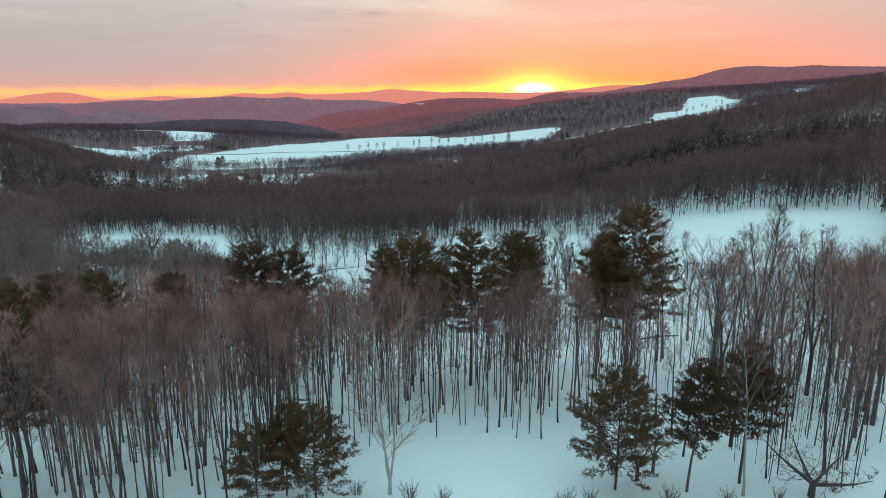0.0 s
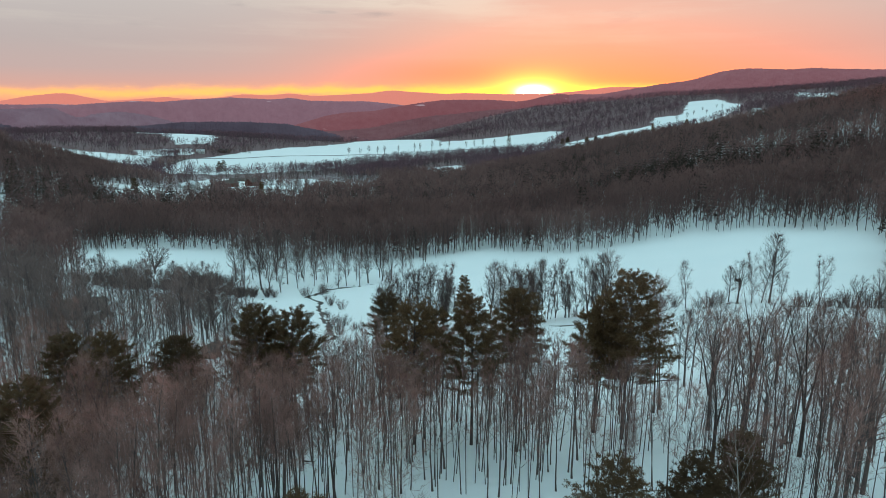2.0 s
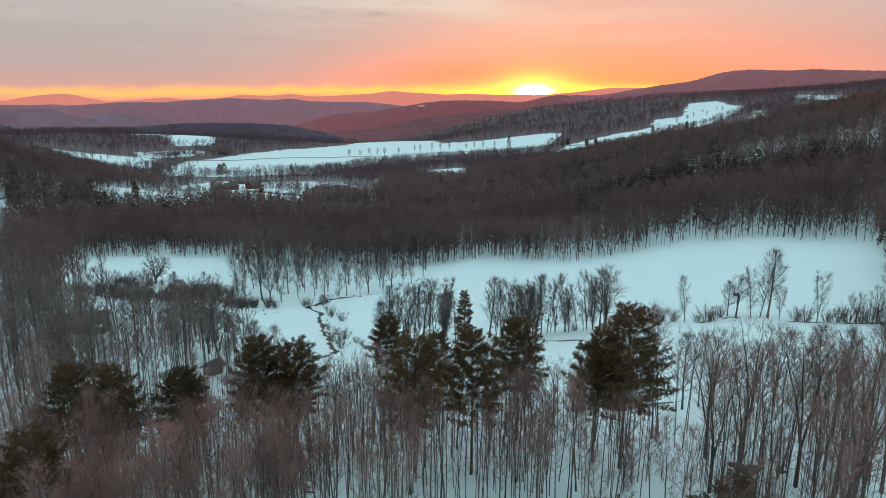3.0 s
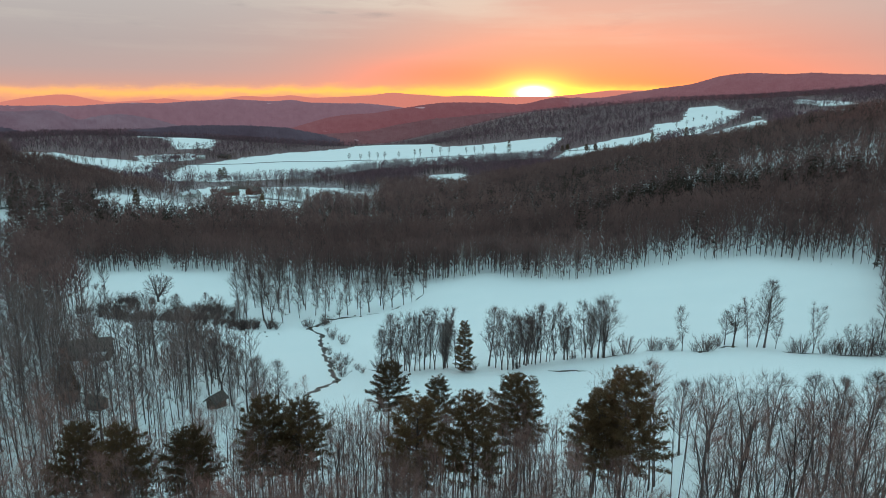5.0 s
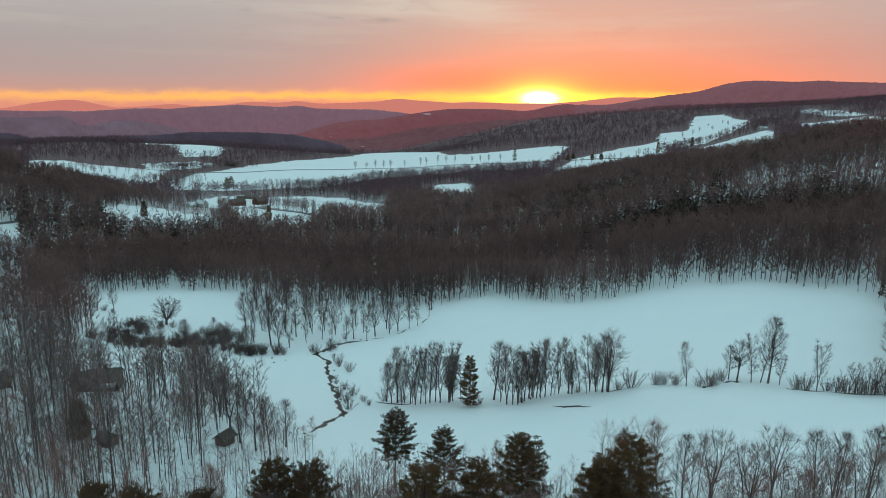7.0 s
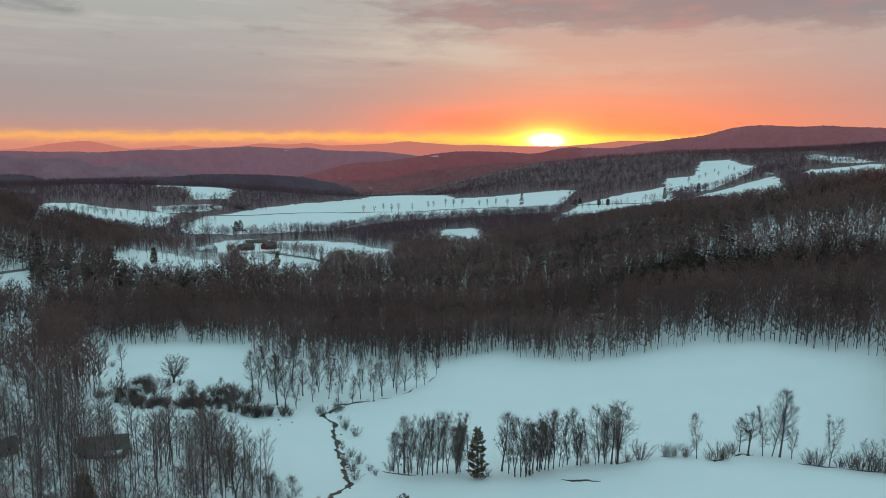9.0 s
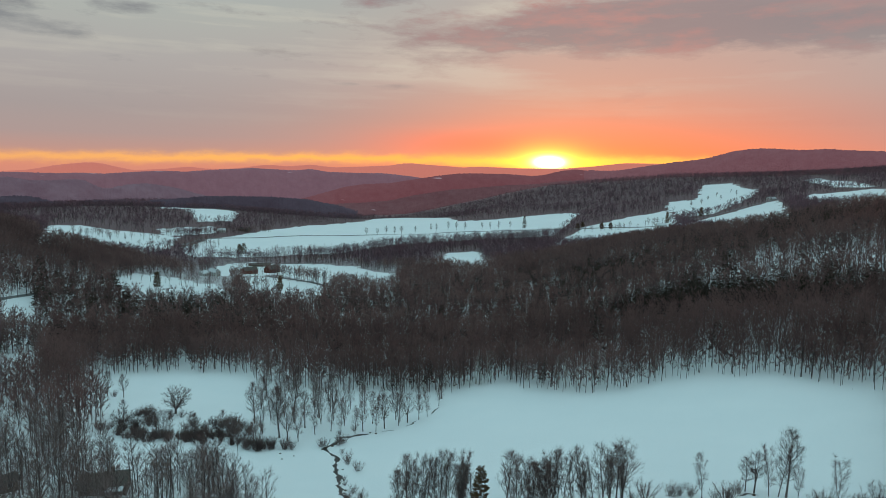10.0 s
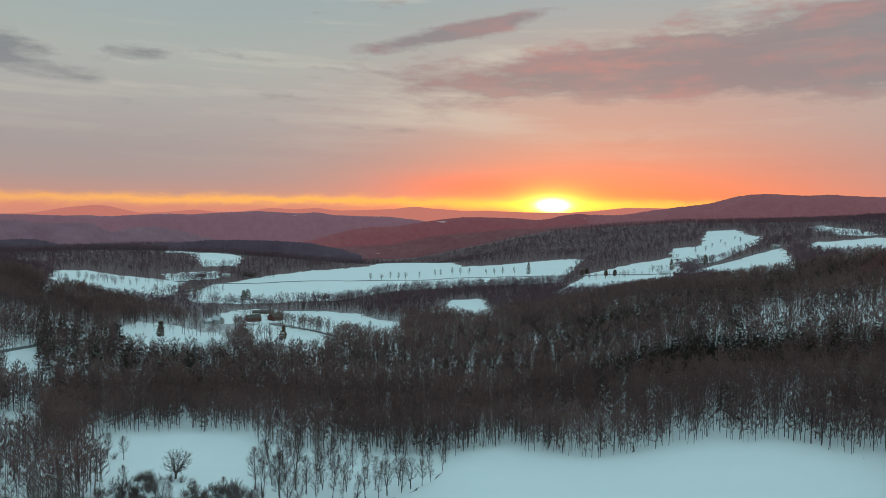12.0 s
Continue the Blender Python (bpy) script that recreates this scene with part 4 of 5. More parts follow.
plant_hedgerows()


def plant_valley_pines():
    """Dark pointed evergreens in front of the farm meadows."""
    rng = np.random.RandomState(53)
    groups = ((-235, 440, 28, 24), (-190, 470, 26, 20), (-285, 470, 34, 26), (-330, 570, 26, 9), (-150, 500, 18, 6), (-330, 520, 25, 10), (-60, 560, 60, 12), (30, 520, 60, 12), (160, 470, 50, 14), (240, 520, 60, 16), (-215, 560, 40, 10), (165, 446, 10, 3), (196, 440, 12, 4), (225, 412, 14, 4))
    xy = np.concatenate([np.stack([rng.normal(x, r, n), rng.normal(y, r * 0.7, n)], -1) for x, y, r, n in groups])
    xy = xy[~in_field(xy[:, 0], xy[:, 1])]
    conifer_stuff("valley_pines", xy, rng, (19, 27), 170, "dark pointed evergreens rising above the bare woods", 0.2, (1.0, 0.86, 0.72))


plant_valley_pines()


def plant_left_hill():
    """Denser woods on the rounded hill west of the farm."""
    rng = np.random.RandomState(59)
    xy = np.stack([rng.uniform(-560, -300, 900), rng.uniform(440, 800, 900)], -1)
    r, b = rng.uniform(712, 880, 900), np.radians(rng.uniform(-42, -27, 900))
    xy = np.concatenate([xy, np.stack([r * np.sin(b), r * np.cos(b)], -1)])
    face = polar(xy[:, 0], xy[:, 1], 650, 55, -35, 9)
    keep = ~in_field(xy[:, 0], xy[:, 1]) & (xy[:, 0] < -0.50 * xy[:, 1]) & (np.hypot(xy[:, 0] + 322, (xy[:, 1] - 490) * 0.3) > 14) & (rng.uniform(0, 1, len(xy)) > face * 0.75)
    wood_stuff("hill_woods", xy[keep], rng, (13, 19), 0.15, 9, 6, 0.31, 2.6, "dense bare brown woods on the rounded hill", 3.8, 0.16)


plant_left_hill()


# ---------------------------------------------------------------- the foreground wood
WOOD = "trees of the foreground wood"


def make_foreground():
    rng = random.Random(5)
    slim = [bare_tree("bare_tree", 20 + i, "slender bare deciduous tree with grey-brown trunk in snow", WOOD, height=h, girth=g, clear=0.45, width=w, limbs=23, angle=44, twig=0.023, twigs=7) for i, (h, g, w) in enumerate(((17.5, 0.13, 2.4), (16, 0.105, 1.9), (18.5, 0.15, 2.7), (15, 0.09, 1.7), (13, 0.075, 1.5)))]
    stout = [bare_tree("bare_tree", 40 + i, "stout bare deciduous tree with wide ascending limbs", WOOD, height=h, girth=g, clear=0.26, width=w, limbs=38, angle=50, twig=0.020, twigs=4, forks=3 - i, split=0.26, lean=0.3, wander=0.11) for i, (h, g, w) in enumerate(((18.5, 0.20, 4.6), (17, 0.17, 4.0)))]
    used = set()

    def stand(kind, x, y, size):
        if kind.name in used:
            return put_copy(kind, x, y, rng.uniform(0, 360), size, rng.uniform(-2.5, 2.5))
        used.add(kind.name)
        return put(kind, x, y, rng.uniform(0, 360), size)

    for x, y, k, size in ((41, 67.5, 0, 1.05), (44, 69, 1, 1.05), (33.5, 75, 0, 0.95), (35.5, 70, 1, 1.0), (55.5, 78.5, 0, 0.95), (47, 72, 1, 0.95), (30, 98, 0, 0.8), (27, 104, 1, 0.75), (36, 64, 1, 0.9), (50, 66, 0, 0.9)):
        stand(stout[k], x, y, size)
    count = 0
    while count < 280:
        y = rng.uniform(39, 122)
        x = rng.uniform(-0.85 * y, 0.85 * y)
        if in_field(np.array([x]), np.array([y]))[0]:
            continue
        if y < 53 and -6 < x < 12.5 or y < 50 and -13 < x < 25 or y < 47 and x > -13:
            continue
        if y > 103 and x > -28:
            continue
        if x > 14 and rng.random() < (0.3 if x < 22 else 0.55):
            continue
        if y > 85 and rng.random() < 0.45:
            continue
        if x < -14 and y > 60 and rng.random() < 0.3:
            continue
        kind = stout[rng.randrange(2)] if (x > 22 and rng.random() < 0.16) or rng.random() < 0.03 else slim[rng.randrange(5)]
        stand(kind, x, y, rng.uniform(0.82, 1.08) * float(young(x, y)))
        count += 1
    count = 0
    while count < 46:
        x, y = rng.uniform(-37, -12.5), rng.uniform(37, 57)
        if x > -16 and y < 46:
            continue
        stand(slim[rng.randrange(5)], x, y, rng.uniform(0.75, 1.0))
        count += 1


make_foreground()
PINES = "tall pines above the foreground wood"
TALL = [pine("pine_tree", 60 + i, 17, 5.0 + 0.35 * i, "tall white pine with dark green-brown needles", PINES, first, 21, 1.25) for i, first in enumerate((0.42, 0.46, 0.40))]
for i, (x, y, top, size) in enumerate(((-22.4, 74, 14.3, 1.0), (-18.4, 73.5, 13.6, 1.0), (-3.6, 70, 15.6, 1.0), (3.2, 69.5, 16.5, 1.0), (9.9, 80.5, 14.2, 1.0), (21.5, 71.5, 19.0, 1.0), (18.6, 73.5, 15.5, 1.0),
                                       (-9.5, 100, 7.6, 1.0), (-1.0, 97, 6.0, 1.0), (-39, 71, 11.5, 1.0), (-31, 71, 11.2, 1.0), (-46, 73, 10.5, 1.0), (-32, 44, 18.6, 0.95))):
    kind = TALL[i % 3]
    (put if i < 3 else put_copy)(kind, x, y, 70 * i, (top - gz(x, y)) / 17 * size)
LOW = "young pines by the clearing"
YOUNG = [pine("young_pine", 80 + i, 11, r, "bushy young pine with green-brown needles, open trunk below", LOW, first, 19, 1.45, (0.10, 0.30), 0.034, 12) for i, (r, first) in enumerate(((5.3, 0.25), (3.3, 0.42)))]
for i, (kind, x, y, top) in enumerate(((0, 13.4, 45.0, 10.8), (1, 19.0, 45.0, 11.6), (1, 23.8, 46.5, 12.2), (0, -13.4, 41.5, 8.0), (0, -9.3, 42, 9.2), (1, -11.8, 43.5, 9.0))):
    (put if i < 2 else put_copy)(YOUNG[kind], x, y, 100 * i, (top - gz(x, y)) / 11)

put(bare_tree("birch_tree", 90, "leaning white-barked birch at the edge of the clearing", "birches", BARK_PALE, height=17, girth=0.13, clear=0.2, width=3.6, limbs=36, angle=50, forks=3, split=0.06, lean=0.24, subs=6, twigs=8), -4.0, 43.6, 30)
put(bare_tree("birch_tree", 91, "pale birch trunk beside the young pines", "birches", BARK_PALE, height=13, girth=0.12, clear=0.4, width=2.0, limbs=16, angle=45), 23.2, 44.5, 80)
put(bare_tree("apple_tree", 92, "gnarled low apple tree with crooked bare limbs", "", None, height=4.6, girth=0.24, clear=0.1, width=5.4, limbs=44, angle=85, wander=0.34, forks=5, split=0.24, lean=2.4), 28.4, 44.4, 10)
for i, (x, y, h) in enumerate(((15.6, 46.6, 4.4), (17.4, 48.2, 4.8))):
    put(bare_tree("crooked_tree", 94 + i, "small crooked bare tree under the young pines", "crooked trees", None, height=h, girth=0.13, clear=0.2, width=2.2, limbs=20, angle=75, wander=0.26, forks=3, split=0.25, lean=0.7), x, y, 50 * i)


# ---------------------------------------------------------------- hedgerow, stream banks and field trees
HEDGE = "trees of the hedgerow across the valley field"


def make_field_trees():
    rng = random.Random(8)
    tall = [bare_tree("hedge_tree", 100 + i, "bare hedgerow tree with several upright grey stems", HEDGE, None, HEDGE_TWIG, height=14, girth=0.14, clear=0.16, width=w, limbs=34, angle=44, twig=0.022, subs=7, twigs=8, forks=k, split=0.04 if k > 1 else 0, lean=0.14) for i, (k, w) in enumerate(((2, 2.3), (1, 1.9), (3, 2.6), (1, 2.2), (2, 2.0)))]
    broad = [bare_tree("hedge_tree", 110 + i, "bare round-crowned hedgerow tree", HEDGE, None, HEDGE_TWIG, height=14.5, girth=0.25, clear=0.26, width=w, limbs=46, angle=56, twig=0.022, subs=7, twigs=8, forks=k, split=0.2 if k > 1 else 0, lean=0.28, wander=0.1) for i, (k, w) in enumerate(((3, 4.4), (1, 3.6), (2, 4.0), (1, 3.2)))]
    used = set()

    def stand(kind, x, y, h, group="", label=""):
        size = h / (14.2 if kind in broad else 12.8)
        if kind.name in used:
            t = put_copy(kind, x, y, rng.uniform(0, 360), size * rng.uniform(0.92, 1.06), rng.uniform(-4, 4))
        else:
            used.add(kind.name)
            t = put(kind, x, y, rng.uniform(0, 360), size)
        if group:
            tagged(t, label, group=group)

    for x, y, h, k in ((-17.4, 165.9, 11, 1), (-14.2, 164, 15, 1), (-10.6, 162.1, 16, 0), (-7.9, 161.4, 15, 0), (-5.3, 162, 16, 0), (-2.5, 161.3, 17, 0), (-0.2, 160.8, 16, 0), (3.1, 161.2, 11, 0), (12, 161.8, 15.5, 1), (15, 156.9, 16, 0), (16.5, 156.7, 15, 0),
                       (17.8, 156.5, 14, 0), (20, 159.4, 15, 0), (23.4, 162.1, 15, 0), (25.8, 162.8, 15, 0), (30, 165.4, 14, 0), (32.7, 164.9, 14, 0), (38.6, 165.9, 14.5, 0), (41.6, 164.1, 16.5, 1), (43.1, 163.8, 17, 1),
                       (-15.8, 163, 13, 0), (-12.3, 163.4, 14, 0), (-9.2, 160.6, 14, 0), (-6.4, 160.9, 15, 0), (-3.8, 162.6, 15.5, 0), (0.9, 162, 14, 0), (13.6, 159.5, 14, 0), (18.9, 157.9, 14.5, 0), (21.8, 160.9, 14, 0), (24.6, 163.4, 14.5, 0), (27.6, 164, 13, 0), (36, 166, 11, 0), (40, 164.8, 13, 0),
                       (64.1, 163.9, 11, 0), (76.9, 167.3, 9, 1), (78.6, 165.8, 12, 1), (81.4, 163.5, 13, 0), (83.6, 163, 14, 0), (85.2, 162.2, 17, 1), (87.4, 160.5, 9, 0), (93.8, 154.7, 12.5, 0), (101.5, 151.5, 8, 1), (105.5, 150, 9, 1)):
        stand(rng.choice(broad if k else tall), x, y, h)
    for _ in range(26):
        q = rng.uniform(-18, 44)
        y = 162.5 + (2.5 if q > 26 else 0) - (5 if 13 < q < 20 else 0) + rng.uniform(-1.2, 1.2)
        if not 3.5 < q < 11:
            stand(rng.choice(tall[1:4:2]), q, y, rng.uniform(7, 13))
    BANK = "trees along the stream bank"
    for x, y in ((-84, 262), (-78, 270), (-70, 262), (-63, 270), (-55, 264), (-47, 268), (-40, 262), (-33, 266), (-26, 268), (-18, 270), (-88, 282), (-74, 284), (-60, 284), (-44, 282), (-30, 282), (-15, 282), (-8, 280), (-50, 240), (-72, 254), (-58, 256), (-80.4, 241.4), (-73.7, 230), (-75.7, 248), (-66.8, 228.1), (-62.9, 225.1), (-59.3, 226.1), (-60.8, 242.8), (-55.1, 235.2), (-55.6, 248.1), (-51.5, 252.9), (-45.4, 236), (-39.9, 235.9), (-37.4, 239.8), (-32.3, 239.2), (-29.4, 242.9),
                 (-24.1, 246.1), (-20.9, 249.7), (-16.5, 253.1), (-13.2, 256.8), (-8.9, 269.7), (-70, 238), (-66, 247), (-46, 247), (-35, 249), (-26, 254)):
        stand(rng.choice(broad + tall), x, y, rng.uniform(13, 18) * (0.75 if x > -45 else 1), BANK, "bare tree on the snowy bank above the stream")
    SIDE = "trees round the edges of the valley field"
    for x, y, h in ((-42, 127, 13), (-38, 124, 12), (-36, 129, 11), (-47, 132, 13), (-52, 140, 14), (-58, 150, 15), (-64, 162, 15), (-70, 172, 15), (-76, 180, 14), (29, 97, 13), (38, 95, 13), (43, 96, 13.5), (48, 93, 12), (53, 96, 13), (58, 92, 13), (63, 96, 12), (68, 95, 13), (74, 98, 12),
                    (-150, 262, 11), (-143, 262, 10), (-118, 212, 10), (-110, 222, 8), (-104, 214, 10), (-97, 223, 8), (-92, 212, 10), (-86, 223, 9), (-80, 214, 10), (-74, 220, 8), (-70, 212, 10), (-124, 226, 9), (-114, 216, 9), (-100, 210, 9)):
        stand(rng.choice(broad), x, y, h, SIDE, "bare branching tree beside the snowy field")
    FARM = "roadside trees by the farm"
    for x, y in ((-235, 840), (-220, 825), (-202, 799), (-188, 783), (-175, 773), (-159, 747), (-145, 736), (-135, 726), (-125, 744), (-110, 751), (-331, 834), (-243, 856)):
        stand(rng.choice(broad), x, y, rng.uniform(11, 15), FARM, "bare roadside tree by the farm")
    LONG = "row of trees in the long far field"
    for x, y in ((-210, 1443), (-187, 1460), (-169, 1475), (-150, 1478), (-135, 1491), (-104, 1504), (-68, 1526), (-28, 1543), (-8, 1537), (12, 1530), (53, 1536), (73, 1537), (92, 1526), (118, 1520), (-54, 1524)):
        stand(rng.choice(broad), x, y, rng.uniform(13, 19), LONG, "bare tree in the row across the far field")
    KNOLL = "scattered trees on the far meadows"
    for x, y in ((-602, 942), (-594, 943), (-630, 1034), (-615, 1028), (-605, 1031), (-600, 1065), (-577, 1048), (-558, 1058), (383, 1266), (372, 1286), (487, 1292), (547, 1354), (574, 1392), (630, 1470), (593, 1569), (650, 1664), (675, 1606),
                 (531, 1505), (449, 1319), (497, 1391), (560, 1520), (620, 1560), (700, 1700), (-440, 1060), (-470, 1090)):
        stand(rng.choice(broad), x, y, rng.uniform(10, 16), KNOLL, "bare tree standing in a far snowy meadow")
    put(bare_tree("lone_tree", 130, "wide bare field tree with a rounded crown", "", None, HEDGE_TWIG, height=11, girth=0.42, clear=0.14, width=7.0, limbs=80, angle=66, twig=0.05, wander=0.15, forks=5, split=0.16, lean=0.8, subs=6), -112.3, 243.3, 40)


make_field_trees()
put(pine("hedgerow_pine", 140, 14.5, 3.6, "dark conical evergreen in the hedgerow", "", 0.08, 20, 1.5, (0.2, 0.4), 0.055, 8), 5.4, 156.4)
AFAR = "single evergreens in the valley"
for i, (x, y, h, r) in enumerate(((400, 1259, 24, 6), (482, 1308, 19, 6), (287, 1313, 13, 6), (300, 1294, 13, 6), (-192, 676, 17, 5), (-298, 621, 17, 5), (-361, 1066, 20, 8), (-367, 1062, 18, 7), (149, 1498, 30, 7), (-83, 132, 9, 2.5), (250, 1375, 12, 6), (262, 1385, 12, 6))):
    put(pine("evergreen_tree", 150 + i, h, r, "dark evergreen standing alone in the valley", AFAR, 0.1, 12, 0.22, (0.8, 1.6), 0.5, 2), x, y)


# ---------------------------------------------------------------- shrubs
def shrub_mesh(seed, height, wide, stems):
    rng = np.random.RandomState(seed)
    limb, b0, b1 = [], [], []
    for k in range(stems):
        az = rng.uniform(0, 6.283)
        out = rng.uniform(0.1, 1.0)
        foot = np.array([math.cos(az) * out * wide * 0.3, math.sin(az) * out * wide * 0.3, -0.2])
        b = bough(rng, foot, (math.cos(az) * out * 0.6, math.sin(az) * out * 0.6, 1), height * rng.uniform(0.6, 1.0), 3, 0.05, 0.16)
        limb += [(b[j], b[j + 1], 0.045 - 0.012 * j, 0.033 - 0.012 * j) for j in range(3)]
        for _ in range(34):
            q = rng.uniform(0.2, 1.0)
            j = min(int(q * 3), 2)
            o = b[j] + (b[j + 1] - b[j]) * (q * 3 - j)
            d = rng.normal(0, 0.6, 3) + np.array([math.cos(az) * 0.4, math.sin(az) * 0.4, 0.8])
            b0.append(o)
            b1.append(o + d / np.linalg.norm(d) * rng.uniform(0.4, 1.1) * height / 3.5)
    lv, lt = tubes([s[0] for s in limb], [s[1] for s in limb], [s[2] for s in limb], [s[3] for s in limb], 3)
    fv, ft = blades(b0, b1, np.full(len(b0), 0.03), rng)
    v, t, ix = merge((lv, lt, 0), (fv, ft, 1))
    return solid("shrub", v, t, [BARK, HEDGE_TWIG], ix)


def make_shrubs():
    rng = random.Random(3)
    kinds = [shrub_mesh(170 + i, 3.5, 2.3, 18) for i in range(3)]

    def stand(x, y, h, group, label):
        s = tagged(new("shrub", rng.choice(kinds)), label, "shrub", group)
        put(s, x, y, rng.uniform(0, 360), h / 3.5)

    for x, y in ((-121.2, 217.3), (-112.4, 209.9), (-108.7, 214.4), (-101.3, 211.2), (-98, 215), (-92.9, 214.7), (-90.1, 220.2), (-84.3, 218.5), (-83.4, 227.6), (-73.1, 215.1), (-68, 214.7), (-94.8, 227.1), (-89, 234.3), (-65.9, 217.8), (-118.9, 227),
                 (-118.4, 237)):
        for _ in range(13):
            stand(x + rng.uniform(-7, 7), y + rng.uniform(-3, 3), rng.uniform(2.0, 4.6), "thicket between the two fields", "dark bare shrub in the thicket between fields")
    for x, y, h in ((49.8, 166, 6.5), (56.8, 167, 4.5), (59, 166.5, 4), (61.7, 165.7, 4.5), (69.4, 162, 5.5), (71, 162.5, 4), (67, 163, 3), (74.5, 166, 4), (89.7, 156.4, 4), (91.5, 155.5, 5), (96, 153.8, 4), (98, 153, 4.5), (99.9, 151.9, 6), (102, 150.5, 5), (104, 150, 6), (106.8, 149.5, 6),
                    (109, 148.5, 6), (-13, 164.5, 3), (-18, 166.5, 4), (8, 158, 2.2), (19, 158, 2.5), (35, 165.5, 3), (46, 165, 3.5)):
        stand(x, y, h, "shrubs of the hedgerow", "bare shrub in the field hedgerow")
    for x, y in ((-119.3, 236.7), (-113.6, 240.7), (-108, 239), (-153.1, 266.4), (-146.9, 261.8), (-87.6, 239.7), (-48.5, 221.9), (-37.3, 204.7), (-31.3, 179.5), (-27.9, 173.4), (-43, 226), (-45, 229), (-50, 222), (-36, 190), (-33, 199), (-29, 167), (-41, 216), (-44, 224), (-38, 208), (-35, 186), (-32, 175), (-27, 160), (-24, 167), (-22, 163), (-46, 236), (-41, 240)):
        stand(x, y, rng.uniform(2, 4.5), "shrubs by the stream", "bare shrub beside the stream")
    for x, y in ((9, 42.5), (11, 43), (17, 43.2), (21.5, 43.4), (25.5, 43.8), (30.5, 45), (-2.5, 43), (0, 42.7), (-6.5, 43.5)):
        stand(x, y, rng.uniform(1.0, 1.6), "brush at the edge of the clearing", "low bare brush poking out of the snow")


make_shrubs()


# ---------------------------------------------------------------- stream, roads and bare patches
def ribbon(name, points, width, mat, label, category, lift=0.06, ragged=0.0, seed=0, thick=0.0):
    """A strip laid on the land along a line of places."""
    rng = np.random.RandomState(seed)
    pts = np.array(points, float)
    seg = np.concatenate([[0], np.cumsum(np.hypot(*np.diff(pts, axis=0).T))])
    step = max(0.8, seg[-1] / 260)
    s = np.arange(0, seg[-1], step)
    x, y = np.interp(s, seg, pts[:, 0]), np.interp(s, seg, pts[:, 1])
    if ragged:
        x = x + ragged * np.sin(s * 0.35 + seed) + rng.normal(0, ragged * 0.25, len(s))
    tx, ty = np.gradient(x), np.gradient(y)
    n = np.hypot(tx, ty)
    nx, ny = -ty / n, tx / n
    w0, w1 = (width * 0.5 * np.ones(len(s)) for _ in range(2))
    if ragged:
        taper = np.clip(np.minimum(s, s[-1] - s) / 2.5, 0.05, 1)
        w0 = w0 * taper * np.clip(0.75 + 0.8 * np.sin(s * 0.9 + seed * 2.1) * np.sin(s * 0.23 + seed) + rng.uniform(-0.5, 0.5, len(s)), 0.1, 2)
        w1 = w1 * taper * np.clip(0.75 + 0.8 * np.sin(s * 0.7 + seed * 4.7) * np.sin(s * 0.31 + seed) + rng.uniform(-0.5, 0.5, len(s)), 0.1, 2)
    rows = []
    for k, dz in ((-1.0, -0.3), (-0.96, lift), (0.96, lift), (1.0, -0.3)):
        w = np.where(k < 0, w0, w1) * k
        px, py = x + nx * w, y + ny * w
        rows.append(np.stack([px, py, ground(px, py) + dz], -1))
    m = len(s)
    v = np.concatenate(rows)
    i, j = np.meshgrid(np.arange(3), np.arange(m - 1), indexing="ij")
    q = np.stack([i * m + j, i * m + j + 1, (i + 1) * m + j + 1, (i + 1) * m + j], -1).reshape(-1, 4)
    return tagged(new(name, solid(name, v, q[:, ::-1], [mat])), label, category, kind="structure")


STREAM = [(-33.7, 140.4), (-30, 149.6), (-28, 154.4), (-31, 168), (-34.7, 179.6), (-39.9, 198.1), (-42.4, 211.5), (-48.1, 219.7), (-44.1, 232.1), (-34, 237)]
ribbon("water", STREAM, 1.5, WATER, "dark narrow stream winding through snow", "stream", 0.07, 0.45, 1)
for k, line in enumerate(([(55, 167.4), (58, 166)], [(66, 162.4), (71, 161.6)], [(74, 164), (77.5, 165.6), (80, 164)], [(88, 157.5), (91.8, 154.8), (95, 153.4)], [(97, 152.7), (102, 150.2), (107, 149)], [(-30, 239.5), (-25.5, 240.5)], [(-21.5, 245), (-17, 252)], [(-12.5, 259.5), (-8, 268)], [(-21, 166.5), (-15, 163), (-11, 161.2)], [(44, 164), (49, 165.6)])):
    ribbon("water", line, 0.7, WATER, "dark wet ditch below the hedgerow", "ditch", 0.06, 0.6, 20 + k)
ribbon("water", [(27, 154), (31, 153), (36, 151.4)], 1.7, WATER, "thawed wet patch in the snowy field", "puddle", 0.06, 0.7, 4)


def bare_patch(x, y, wide, deep, seed):
    rng = np.random.RandomState(seed)
    n = 28
    a = np.arange(n) * 6.283 / n
    rad = 1 + 0.25 * np.sin(a * 3 + seed) + rng.uniform(-0.12, 0.12, n)
    rows = [np.stack([x + np.cos(a) * wide * rad * k, y + np.sin(a) * deep * rad * k], -1) for k in (1.0, 0.7, 0.35)]
    v = np.concatenate([np.concatenate([r, (ground(r[:, 0], r[:, 1]) + h)[:, None]], 1) for r, h in zip(rows, (-0.05, 0.07, 0.1))] + [[[x, y, gz(x, y) + 0.1]]])
    t = [(i * n + j, i * n + (j + 1) % n, (i + 1) * n + j) for i in range(2) for j in range(n)] + [(i * n + (j + 1) % n, (i + 1) * n + (j + 1) % n, (i + 1) * n + j) for i in range(2) for j in range(n)]
    t += [(2 * n + j, 2 * n + (j + 1) % n, 3 * n) for j in range(n)]
    tagged(new("bare_ground", solid("bare_ground", v, t, [EARTH])), "patch of bare brown earth melted out of the snow", "earth", kind="structure")


